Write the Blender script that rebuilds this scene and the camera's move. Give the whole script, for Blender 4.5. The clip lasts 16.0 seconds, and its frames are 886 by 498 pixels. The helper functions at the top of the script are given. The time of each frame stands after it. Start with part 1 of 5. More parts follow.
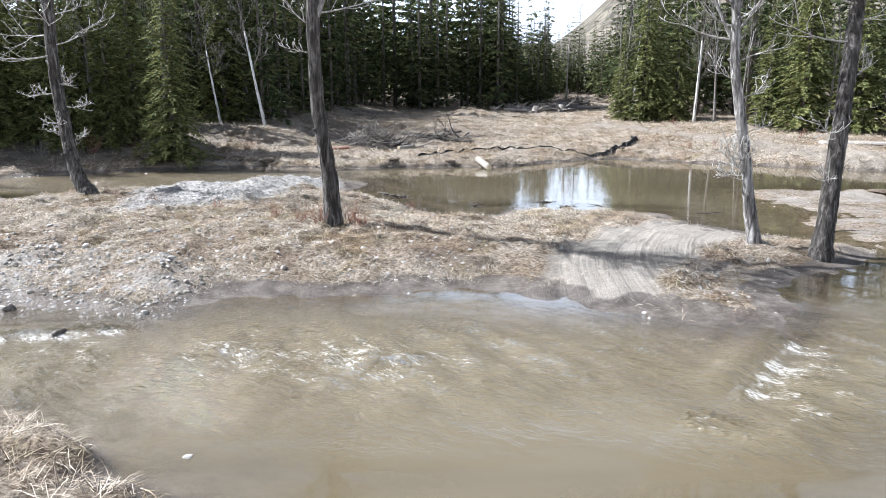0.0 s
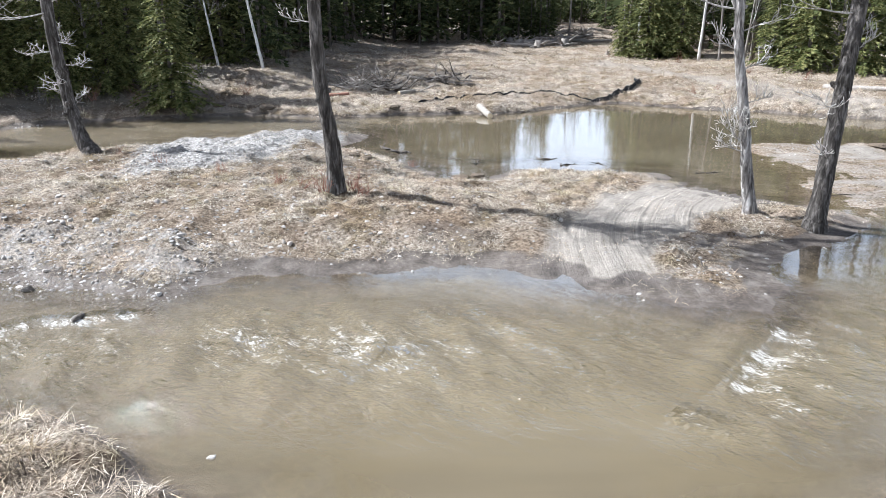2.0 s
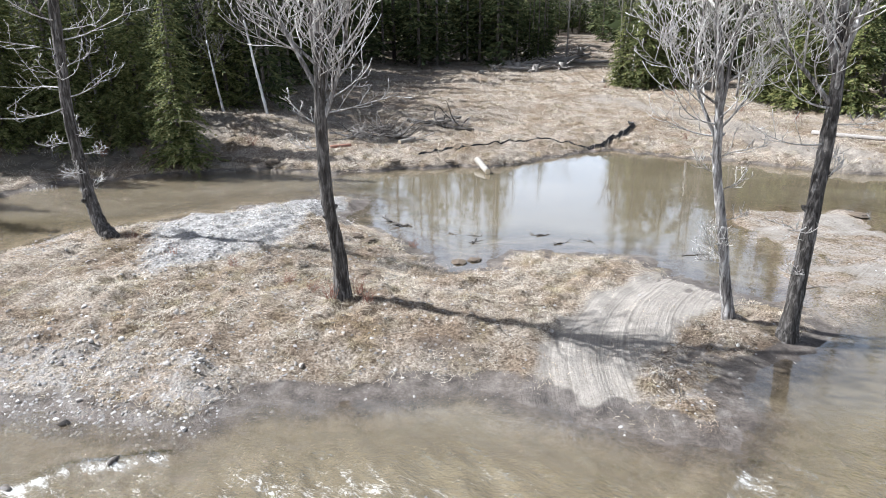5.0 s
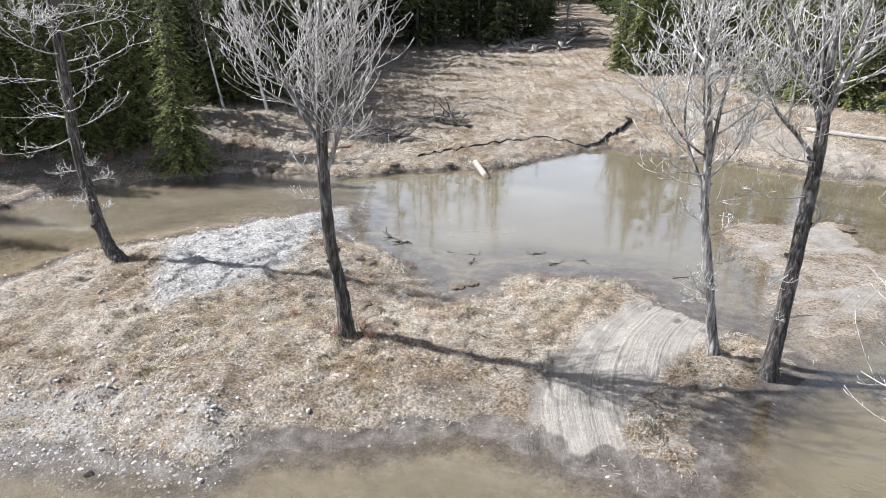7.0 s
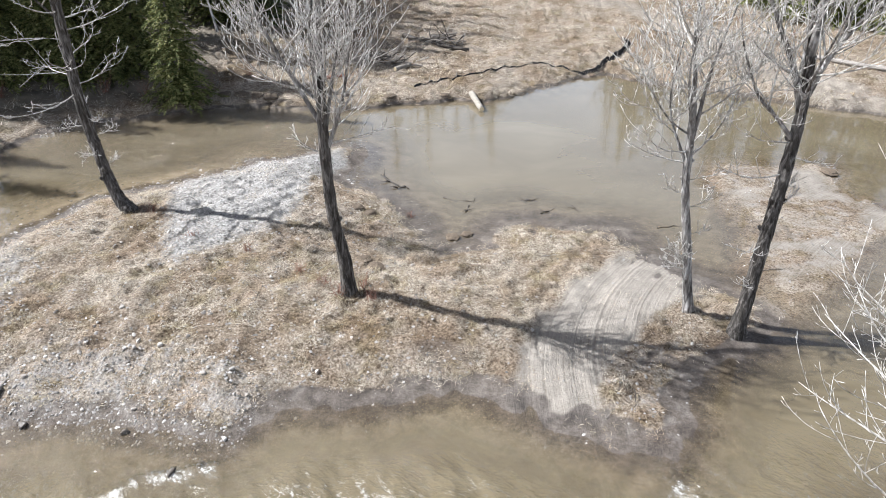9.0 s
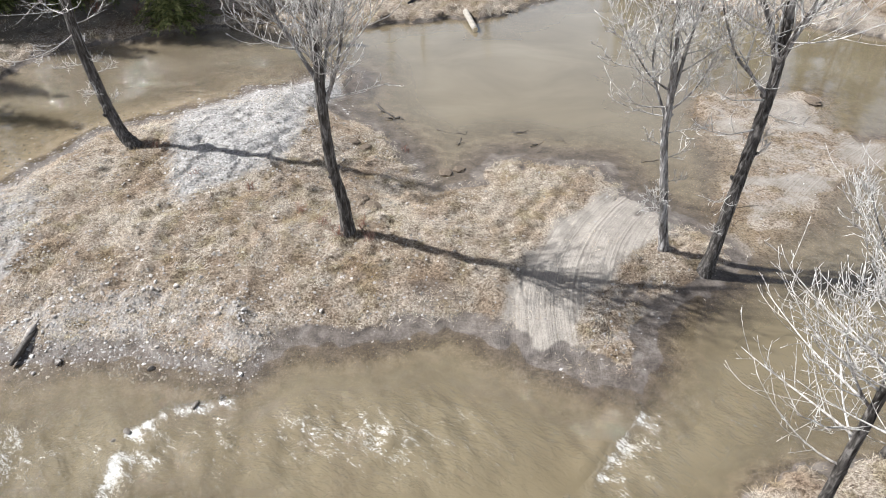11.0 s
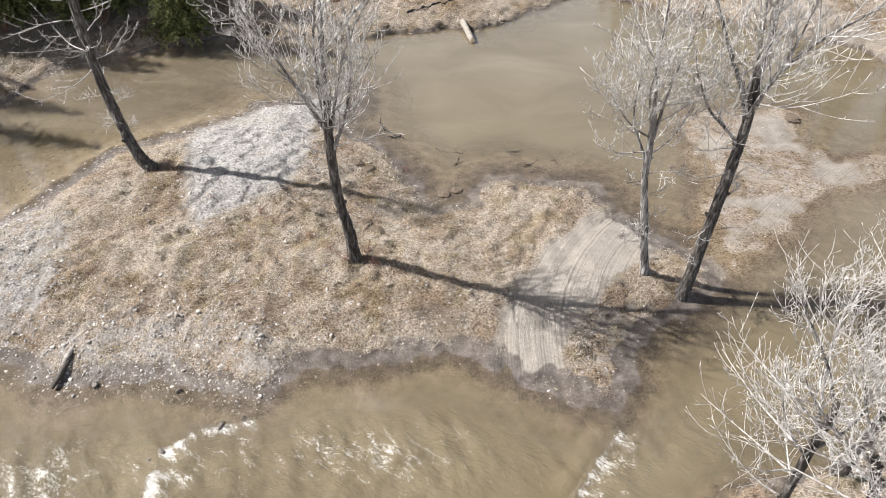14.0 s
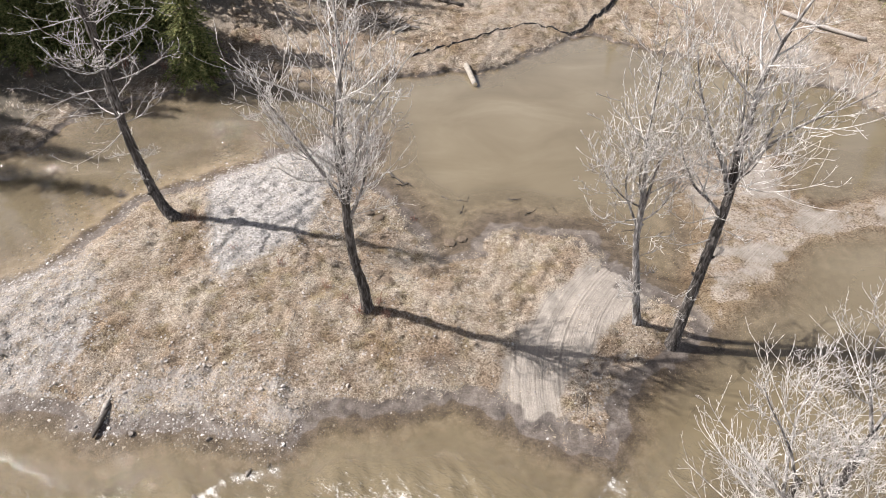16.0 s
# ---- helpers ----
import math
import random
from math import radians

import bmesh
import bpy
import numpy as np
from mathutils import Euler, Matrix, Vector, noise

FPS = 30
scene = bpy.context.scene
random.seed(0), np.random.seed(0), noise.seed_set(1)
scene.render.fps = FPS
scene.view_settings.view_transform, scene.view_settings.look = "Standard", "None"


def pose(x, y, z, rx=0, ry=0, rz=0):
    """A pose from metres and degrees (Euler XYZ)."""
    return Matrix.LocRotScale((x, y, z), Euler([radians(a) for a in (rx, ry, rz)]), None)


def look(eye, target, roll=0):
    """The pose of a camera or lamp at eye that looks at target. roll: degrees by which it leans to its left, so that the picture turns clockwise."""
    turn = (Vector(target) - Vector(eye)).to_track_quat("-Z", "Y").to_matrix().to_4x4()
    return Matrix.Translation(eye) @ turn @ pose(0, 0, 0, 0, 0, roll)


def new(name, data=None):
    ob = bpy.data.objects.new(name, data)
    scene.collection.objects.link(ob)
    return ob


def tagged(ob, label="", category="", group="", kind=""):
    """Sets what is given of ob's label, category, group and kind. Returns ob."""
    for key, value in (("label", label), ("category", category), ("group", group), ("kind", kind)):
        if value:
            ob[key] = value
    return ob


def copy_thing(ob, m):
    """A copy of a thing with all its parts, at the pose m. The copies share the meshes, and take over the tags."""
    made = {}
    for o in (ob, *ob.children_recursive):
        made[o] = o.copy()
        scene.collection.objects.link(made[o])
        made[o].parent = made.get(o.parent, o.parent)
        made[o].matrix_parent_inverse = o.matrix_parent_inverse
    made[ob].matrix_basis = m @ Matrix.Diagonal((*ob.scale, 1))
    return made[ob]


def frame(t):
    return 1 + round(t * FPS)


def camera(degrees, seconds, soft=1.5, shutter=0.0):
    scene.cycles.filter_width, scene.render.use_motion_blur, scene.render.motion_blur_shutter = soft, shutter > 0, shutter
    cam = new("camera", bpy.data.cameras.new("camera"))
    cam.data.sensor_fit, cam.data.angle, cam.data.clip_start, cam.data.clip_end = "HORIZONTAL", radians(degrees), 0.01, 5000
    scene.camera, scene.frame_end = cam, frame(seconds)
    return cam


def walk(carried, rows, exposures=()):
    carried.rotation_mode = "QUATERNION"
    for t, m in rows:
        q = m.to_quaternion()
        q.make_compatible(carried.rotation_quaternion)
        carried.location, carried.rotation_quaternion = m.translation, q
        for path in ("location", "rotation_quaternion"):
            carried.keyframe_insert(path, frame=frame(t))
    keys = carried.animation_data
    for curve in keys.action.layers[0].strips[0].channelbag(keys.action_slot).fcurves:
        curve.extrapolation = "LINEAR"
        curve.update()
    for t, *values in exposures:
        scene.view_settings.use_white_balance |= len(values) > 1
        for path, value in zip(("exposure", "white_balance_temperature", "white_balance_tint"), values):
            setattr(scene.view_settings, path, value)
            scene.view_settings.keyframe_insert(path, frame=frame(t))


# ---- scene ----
cam = camera(64.7, 16.0, soft=0.8)
METRES, EYE, TILT, LEAN, TURN = 20.0, 4.52, -12.9, 0.0, 0.0
ROWS = [
    (0.0, 0.0, 0.0, 0.0, 0.0, 0.0, -0.0),
    (0.5, 0.0016, -0.0052, 0.0185, -0.02, -1.46, 0.01),
    (1.0, 0.0009, -0.01, 0.0319, -0.01, -2.91, 0.0),
    (1.5, -0.0002, -0.0143, 0.0439, 0.01, -4.38, 0.0),
    (2.0, -0.0026, -0.0194, 0.0592, 0.0, -5.87, 0.03),
    (2.5, -0.005, -0.028, 0.0827, 0.01, -6.65, 0.07),
    (3.0, -0.0077, -0.0386, 0.1111, 0.03, -6.64, 0.11),
    (3.5, -0.0055, -0.049, 0.1411, 0.02, -6.58, 0.13),
    (4.0, -0.0035, -0.0586, 0.1707, 0.0, -6.54, 0.2),
    (4.5, -0.0023, -0.0676, 0.2031, -0.01, -6.49, 0.2),
    (5.0, -0.001, -0.0739, 0.2363, -0.02, -6.44, 0.23),
    (7.5, 0.0016, -0.1101, 0.4053, -0.08, -11.61, 0.41),
    (8.0, 0.0018, -0.1191, 0.4418, -0.14, -13.9, 0.38),
    (8.5, 0.0033, -0.1294, 0.4777, -0.21, -16.33, 0.38),
    (9.0, 0.005, -0.1418, 0.5111, -0.3, -18.75, 0.4),
    (9.5, 0.0082, -0.1537, 0.544, -0.37, -21.17, 0.43),
    (10.0, 0.0106, -0.1628, 0.5773, -0.49, -23.62, 0.4),
    (12.5, 0.0133, -0.2054, 0.7218, -0.72, -31.05, 0.4),
    (13.0, 0.014, -0.2104, 0.7515, -0.76, -31.02, 0.4),
    (13.5, 0.0145, -0.216, 0.7702, -0.8, -31.02, 0.41),
    (14.0, 0.0126, -0.2186, 0.7993, -0.81, -30.99, 0.46),
    (14.5, 0.0088, -0.224, 0.8364, -0.82, -31.01, 0.51),
    (15.0, 0.0016, -0.2325, 0.876, -0.85, -31.02, 0.5),
    (15.5, -0.0023, -0.2417, 0.9199, -0.87, -31.02, 0.52),
    (16.0, -0.0014, -0.2499, 0.9634, -0.86, -31.3, 0.54),
]
walk(cam, [(t, pose(0, 0, EYE, TILT, LEAN, TURN) @ pose(METRES * x, METRES * y, METRES * z, 90 + pitch, roll, yaw)) for t, x, y, z, yaw, pitch, roll in ROWS],
     exposures=[(0.0, 1.52, 5440, 10), (5.0, 1.44, 5460, 10), (9.0, 1.31, 5620, 10), (12.5, 1.20, 5820, 10), (16.0, 1.18, 6100, 15)])

# ---- light ----
SUN_AZ, SUN_EL = 166.0, 46.0
sun_way = Vector((math.cos(radians(SUN_EL)) * math.cos(radians(SUN_AZ)), math.cos(radians(SUN_EL)) * math.sin(radians(SUN_AZ)), math.sin(radians(SUN_EL))))
sky_world = bpy.data.worlds.new("sky")
scene.world = sky_world
sky_world.use_nodes = True
wn = sky_world.node_tree
sky_tex = wn.nodes.new("ShaderNodeTexSky")
sky_tex.sky_type = "NISHITA"
sky_tex.sun_disc = False
sky_tex.sun_elevation = radians(SUN_EL)
sky_tex.sun_rotation = radians(90 - SUN_AZ)
sky_tex.altitude = 100
sky_tex.dust_density = 5.0
sky_tex.air_density = 1.0
# a pale haze that thins out upwards, as under a thin veil of spring cloud
sky_way = wn.nodes.new("ShaderNodeTexCoord")
sky_axis = wn.nodes.new("ShaderNodeSeparateXYZ")
wn.links.new(sky_way.outputs["Generated"], sky_axis.inputs[0])
haze = wn.nodes.new("ShaderNodeMapRange")
haze.interpolation_type = "SMOOTHSTEP"
for k, v in (("From Min", 0.0), ("From Max", 0.72), ("To Min", 0.9), ("To Max", 0.0)):
    haze.inputs[k].default_value = v
wn.links.new(sky_axis.outputs["Z"], haze.inputs["Value"])
veil = wn.nodes.new("ShaderNodeMix")
veil.data_type = "RGBA"
veil.inputs[7].default_value = (23.0, 23.9, 25.0, 1)
wn.links.new(haze.outputs["Result"], veil.inputs["Factor"])
wn.links.new(sky_tex.outputs["Color"], veil.inputs[6])
wn.links.new(veil.outputs[2], wn.nodes["Background"].inputs["Color"])
wn.nodes["Background"].inputs["Strength"].default_value = 0.032
sun = new("sun", bpy.data.lights.new("sun", "SUN"))
sun.data.energy, sun.data.angle, sun.data.color = 5.0, radians(0.53), (1.0, 0.95, 0.87)
sun.matrix_world = look(sun_way * 60, (0, 0, 0))

# ---- materials ----
class Nodes:
    """A short way to write node materials."""

    def __init__(self, name):
        self.mat = bpy.data.materials.new(name)
        self.mat.use_nodes = True
        self.tree = self.mat.node_tree
        self.bsdf = self.tree.nodes["Principled BSDF"]
        self.out = self.tree.nodes["Material Output"]

    def add(self, kind, **props):
        n = self.tree.nodes.new("ShaderNode" + kind)
        for k, v in props.items():
            if k in n.inputs:
                n.inputs[k].default_value = v
            else:
                setattr(n, k, v)
        return n

    def link(self, a, b):
        self.tree.links.new(a, b)
        return b

    def coords(self, scale=(1, 1, 1), world=False):
        if world:
            src = self.add("NewGeometry").outputs["Position"]
        else:
            src = self.add("TexCoord").outputs["Object"]
        m = self.add("Mapping")
        m.inputs["Scale"].default_value = scale
        self.link(src, m.inputs["Vector"])
        return m.outputs["Vector"]

    def noise(self, vec, scale, detail=4.0, rough=0.55, distort=0.0):
        n = self.add("TexNoise", Scale=scale, Detail=detail, Roughness=rough, Distortion=distort)
        self.link(vec, n.inputs["Vector"])
        return n.outputs["Fac"]

    def ramp(self, fac, stops):
        r = self.add("ValToRGB")
        els = r.color_ramp.elements
        while len(els) < len(stops):
            els.new(0.5)
        for e, (p, c) in zip(els, stops):
            e.position = p
            e.color = (*c, 1) if len(c) == 3 else c
        self.link(fac, r.inputs["Fac"])
        return r.outputs["Color"]

    def grey(self, fac, lo, hi, a=0.0, b=1.0):
        m = self.add("MapRange", clamp=True)
        for k, v in zip(("From Min", "From Max", "To Min", "To Max"), (lo, hi, a, b)):
            m.inputs[k].default_value = v
        self.link(fac, m.inputs["Value"])
        return m.outputs["Result"]

    def mix(self, fac, a, b, how="MIX"):
        m = self.add("Mix", data_type="RGBA", blend_type=how)
        if isinstance(fac, (int, float)):
            m.inputs["Factor"].default_value = fac
        else:
            self.link(fac, m.inputs["Factor"])
        for v, i in ((a, 6), (b, 7)):
            if isinstance(v, tuple):
                m.inputs[i].default_value = (*v, 1)
            else:
                self.link(v, m.inputs[i])
        return m.outputs[2]

    def math(self, op, a, b=0.0):
        m = self.add("Math", operation=op)
        for v, i in ((a, 0), (b, 1)):
            if isinstance(v, (int, float)):
                m.inputs[i].default_value = v
            else:
                self.link(v, m.inputs[i])
        return m.outputs[0]

    def attr(self, name):
        return self.add("Attribute", attribute_name=name).outputs["Fac"]

    def bump(self, height, strength, distance, normal=None):
        b = self.add("Bump", Strength=strength, Distance=distance)
        self.link(height, b.inputs["Height"])
        if normal is not None:
            self.link(normal, b.inputs["Normal"])
        return b.outputs["Normal"]

    def finish(self, color, rough=0.9, normal=None, spec=0.3):
        for v, k in ((color, "Base Color"), (rough, "Roughness")):
            if isinstance(v, tuple):
                self.bsdf.inputs[k].default_value = (*v, 1)
            elif isinstance(v, (int, float)):
                self.bsdf.inputs[k].default_value = v
            else:
                self.link(v, self.bsdf.inputs[k])
        self.bsdf.inputs["Specular IOR Level"].default_value = spec
        if normal is not None:
            self.link(normal, self.bsdf.inputs["Normal"])
        return self.mat


def mat_ground():
    n = Nodes("ground")
    p = n.coords((1, 1, 1), world=True)
    big, mid, fine, grit = n.noise(p, 0.35, 5), n.noise(p, 1.7, 5, 0.6), n.noise(p, 12, 7, 0.75), n.noise(p, 45, 3, 0.6)
    soil = n.ramp(fine, [(0.34, (0.07, 0.054, 0.040)), (0.48, (0.25, 0.205, 0.155)), (0.64, (0.54, 0.475, 0.39))])
    soil = n.mix(n.grey(big, 0.42, 0.62, 0, 0.85), soil, n.mix(1.0, soil, (0.55, 0.48, 0.40), "MULTIPLY"))
    red = n.ramp(grit, [(0.35, (0.13, 0.065, 0.04)), (0.65, (0.30, 0.17, 0.10))])
    soil = n.mix(n.grey(mid, 0.55, 0.72, 0, 0.2), soil, red)
    rust = n.grey(n.noise(p, 0.55, 3, 0.6), 0.5, 0.70, 0, 0.5)
    soil = n.mix(rust, soil, n.mix(1.0, soil, (0.84, 0.72, 0.62), "MULTIPLY"))
    olive = n.grey(n.noise(n.coords((1.3, 1.3, 1.3), world=True), 0.8, 3, 0.6), 0.52, 0.66, 0, 0.8)
    soil = n.mix(olive, soil, n.mix(1.0, soil, (0.60, 0.56, 0.42), "MULTIPLY"))
    clumps = n.grey(n.noise(p, 4.5, 5, 0.7), 0.52, 0.62, 0, 0.85)
    soil = n.mix(clumps, soil, n.mix(1.0, soil, (0.45, 0.40, 0.34), "MULTIPLY"))
    stone_v = n.add("TexVoronoi", Scale=13.0)
    n.link(p, stone_v.inputs["Vector"])
    pebble = n.ramp(stone_v.outputs["Color"], [(0.0, (0.17, 0.158, 0.143)), (0.5, (0.32, 0.30, 0.275)), (1.0, (0.47, 0.447, 0.413))])
    gv = n.math("ADD", n.attr("gravel"), n.math("MULTIPLY", n.math("SUBTRACT", mid, 0.5), 1.6))
    gv = n.grey(gv, 0.30, 0.80)
    col = n.mix(gv, soil, pebble)
    streak = n.add("TexNoise", noise_dimensions="1D", Scale=9.0, Detail=4.0)
    n.link(n.attr("lane"), streak.inputs["W"])
    dirt = n.ramp(n.math("ADD", n.math("ADD", n.math("MULTIPLY", fine, 0.42), n.math("MULTIPLY", mid, 0.32)), n.math("MULTIPLY", streak.outputs["Fac"], 0.26)), [(0.38, (0.155, 0.134, 0.11)), (0.5, (0.235, 0.207, 0.173)), (0.62, (0.31, 0.277, 0.234))])
    dv = n.math("ADD", n.attr("dirt"), n.math("MULTIPLY", n.math("SUBTRACT", fine, 0.5), 0.9))
    col = n.mix(n.grey(dv, 0.30, 0.72), col, dirt)
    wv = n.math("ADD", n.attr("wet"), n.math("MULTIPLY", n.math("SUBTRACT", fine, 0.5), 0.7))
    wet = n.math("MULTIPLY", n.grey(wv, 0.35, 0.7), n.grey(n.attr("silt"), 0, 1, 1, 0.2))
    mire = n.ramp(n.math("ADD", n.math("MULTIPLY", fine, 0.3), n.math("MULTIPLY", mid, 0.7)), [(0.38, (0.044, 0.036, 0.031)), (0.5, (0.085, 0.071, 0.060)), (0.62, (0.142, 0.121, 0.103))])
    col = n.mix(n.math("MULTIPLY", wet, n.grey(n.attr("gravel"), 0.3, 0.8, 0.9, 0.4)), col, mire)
    silt = n.ramp(mid, [(0.3, (0.20, 0.168, 0.122)), (0.7, (0.36, 0.31, 0.245))])
    sv = n.math("ADD", n.attr("silt"), n.math("MULTIPLY", n.math("SUBTRACT", mid, 0.5), 0.5))
    col = n.mix(n.grey(sv, 0.2, 0.8, 0, 0.9), col, silt)
    # dark ground: far brush, and western bank litter with tree shade painted in
    brush = n.ramp(n.noise(p, 0.06, 6, 0.7), [(0.4, (0.05, 0.045, 0.033)), (0.6, (0.17, 0.145, 0.11))])
    col = n.mix(n.attr("brush"), col, brush)
    h = n.math("MULTIPLY", n.math("ADD", n.math("MULTIPLY", fine, 0.10), n.math("MULTIPLY", grit, 0.035)), n.grey(n.math("MAXIMUM", n.attr("dirt"), n.attr("wet")), 0.2, 0.9, 1.0, 0.35))
    h = n.math("ADD", h, n.math("MULTIPLY", n.math("MULTIPLY", gv, stone_v.outputs["Distance"]), -0.05))
    h = n.math("ADD", h, n.math("MULTIPLY", n.math("MULTIPLY", dv, streak.outputs["Fac"]), 0.035))
    return n.finish(col, n.grey(wet, 0, 1, 0.95, 0.85), n.bump(h, 0.9, 1.0), 0.25)


def mat_water():
    n = Nodes("muddy_water")
    p = n.coords((1, 1, 1), world=True)
    turned = n.add("Mapping")
    turned.inputs["Rotation"].default_value = (0, 0, radians(38))
    n.link(n.add("NewGeometry").outputs["Position"], turned.inputs["Vector"])
    drawn = n.add("Mapping")
    drawn.inputs["Scale"].default_value = (0.8, 1.5, 1)
    n.link(turned.outputs["Vector"], drawn.inputs["Vector"])
    flow = drawn.outputs["Vector"]
    silt = n.noise(n.coords((0.5, 0.9, 1), world=True), 0.35, 4, 0.55, 0.6)
    mud = n.ramp(silt, [(0.3, (0.126, 0.101, 0.063)), (0.55, (0.155, 0.127, 0.082)), (0.75, (0.186, 0.155, 0.104))])
    mud = n.mix(n.grey(n.attr("stream"), 0, 1), mud, n.mix(1.0, mud, (0.86, 0.84, 0.77), "MULTIPLY"))
    w1, w2, w3 = n.noise(flow, 1.5, 3, 0.5, 0.4), n.noise(flow, 4.0, 4, 0.62, 0.8), n.noise(p, 14, 3, 0.6)
    h = n.math("ADD", n.math("MULTIPLY", w1, 0.09), n.math("ADD", n.math("MULTIPLY", w2, 0.15), n.math("MULTIPLY", w3, 0.045)))
    slow = n.noise(flow, 0.7, 2, 0.5, 0.3)
    h = n.math("MULTIPLY", h, n.grey(n.attr("chop"), 0.12, 0.9, 0.0, 0.9))
    h = n.math("ADD", h, n.math("MULTIPLY", n.math("ADD", n.math("MULTIPLY", slow, 0.16), n.math("MULTIPLY", w1, 0.03)), n.attr("chop")))
    normal = n.bump(h, 1.0, 1.0)
    # pale lace: foam on the riffles, and sun glints painted into the fast water
    lace = n.math("ADD", n.math("MULTIPLY", n.noise(flow, 1.9, 3, 0.5, 0.6), 0.8), n.math("MULTIPLY", n.noise(flow, 10.0, 4, 0.7, 1.2), 1.2))
    fm = n.math("ADD", n.attr("foam_glint"), n.math("MULTIPLY", n.math("SUBTRACT", lace, 1.0), 1.45))
    foam_glint = n.grey(fm, 0.66, 1.05, 0, 0.8)
    body = n.add("BsdfDiffuse")
    n.link(n.bump(h, 0.45, 1.0), body.inputs["Normal"])
    n.link(n.mix(foam_glint, mud, (0.62, 0.60, 0.55)), body.inputs["Color"])
    clear = n.add("BsdfTransparent")
    clear.inputs["Color"].default_value = (0.92, 0.88, 0.80, 1)
    murk = n.add("MixShader")
    n.link(n.math("MAXIMUM", n.attr("murk"), foam_glint), murk.inputs[0])
    n.link(clear.outputs[0], murk.inputs[1])
    n.link(body.outputs[0], murk.inputs[2])
    gloss = n.add("BsdfGlossy", Roughness=0.05)
    n.link(normal, gloss.inputs["Normal"])
    facing = n.add("LayerWeight", Blend=0.5)
    n.link(normal, facing.inputs["Normal"])
    sheen = n.math("ADD", n.math("MULTIPLY", n.math("POWER", facing.outputs["Facing"], 3.0), 0.9), 0.035)
    top = n.add("MixShader")
    n.link(n.math("MULTIPLY", sheen, n.grey(foam_glint, 0, 1, 1, 0.3)), top.inputs[0])
    n.link(murk.outputs[0], top.inputs[1])
    n.link(gloss.outputs[0], top.inputs[2])
    n.link(top.outputs[0], n.out.inputs["Surface"])
    return n.mat


def mat_island(name, stops, rough=0.85, spec=0.2, scale=0.0, translucent=0.0):
    """A colour for each loose piece of a mesh, with fine mottling."""
    n = Nodes(name)
    rnd = n.add("NewGeometry").outputs["Random Per Island"]
    col = n.ramp(rnd, stops)
    if scale:
        g = n.noise(n.coords(world=True), scale, 4, 0.6)
        col = n.mix(0.6, col, n.ramp(g, [(0.3, (0.45, 0.43, 0.42)), (0.7, (1.0, 1.0, 1.0))]), "MULTIPLY")
    n.finish(col, rough, None, spec)
    if translucent:
        tr = n.add("BsdfTranslucent")
        n.link(col, tr.inputs["Color"])
        mx = n.add("MixShader")
        mx.inputs[0].default_value = translucent
        n.link(n.bsdf.outputs[0], mx.inputs[1])
        n.link(tr.outputs[0], mx.inputs[2])
        n.link(mx.outputs[0], n.out.inputs["Surface"])
    return n.mat


def mat_bark(name, dark, mid, pale, groove=9.0, depth=0.03):
    n = Nodes(name)
    p = n.coords((1, 1, 0.16), world=True)
    g = n.noise(p, groove, 5, 0.65, 0.6)
    fine = n.noise(n.coords(world=True), 30, 3, 0.6)
    blot = n.noise(n.coords(world=True), 1.3, 3, 0.6)
    col = n.ramp(g, [(0.33, dark), (0.5, mid), (0.68, pale)])
    col = n.mix(n.grey(blot, 0.5, 0.75, 0, 0.5), col, n.mix(0.7, col, pale))
    h = n.math("ADD", g, n.math("MULTIPLY", fine, 0.2))
    return n.finish(col, 0.9, n.bump(h, 1.0, depth), 0.15)


def mat_stone(name):
    n = Nodes(name)
    rnd = n.add("ObjectInfo").outputs["Random"]
    g = n.noise(n.coords(), 6, 5, 0.6)
    col = n.ramp(rnd, [(0.0, (0.30, 0.27, 0.24)), (0.5, (0.45, 0.42, 0.38)), (0.8, (0.58, 0.55, 0.50)), (1.0, (0.36, 0.30, 0.25))])
    col = n.mix(0.7, col, n.ramp(g, [(0.3, (0.55, 0.53, 0.5)), (0.7, (1, 1, 1))]), "MULTIPLY")
    return n.finish(col, 0.85, n.bump(g, 0.6, 0.03), 0.25)


def mat_plain(name, a, b, scale=8.0, rough=0.85, depth=0.01, stretch=(1, 1, 1)):
    n = Nodes(name)
    g = n.noise(n.coords(stretch), scale, 5, 0.65)
    return n.finish(n.ramp(g, [(0.3, a), (0.7, b)]), rough, n.bump(g, 0.7, depth), 0.2)


GROUND, WATER = mat_ground(), mat_water()
def mat_straw():
    n = Nodes("straw")
    p = n.coords(world=True)
    col = n.ramp(n.add("NewGeometry").outputs["Random Per Island"], [(0.0, (0.09, 0.068, 0.05)), (0.3, (0.28, 0.232, 0.172)), (0.65, (0.49, 0.425, 0.335)), (1.0, (0.64, 0.575, 0.465))])
    rust = n.grey(n.noise(p, 0.55, 3, 0.6), 0.47, 0.62, 0, 0.8)
    col = n.mix(rust, col, n.mix(1.0, col, (0.76, 0.65, 0.54), "MULTIPLY"))
    olive = n.grey(n.noise(n.coords((1.3, 1.3, 1.3), world=True), 0.8, 3, 0.6), 0.50, 0.62, 0, 0.75)
    col = n.mix(olive, col, n.mix(1.0, col, (0.66, 0.63, 0.46), "MULTIPLY"))
    return n.finish(col, 0.75, None, 0.2)


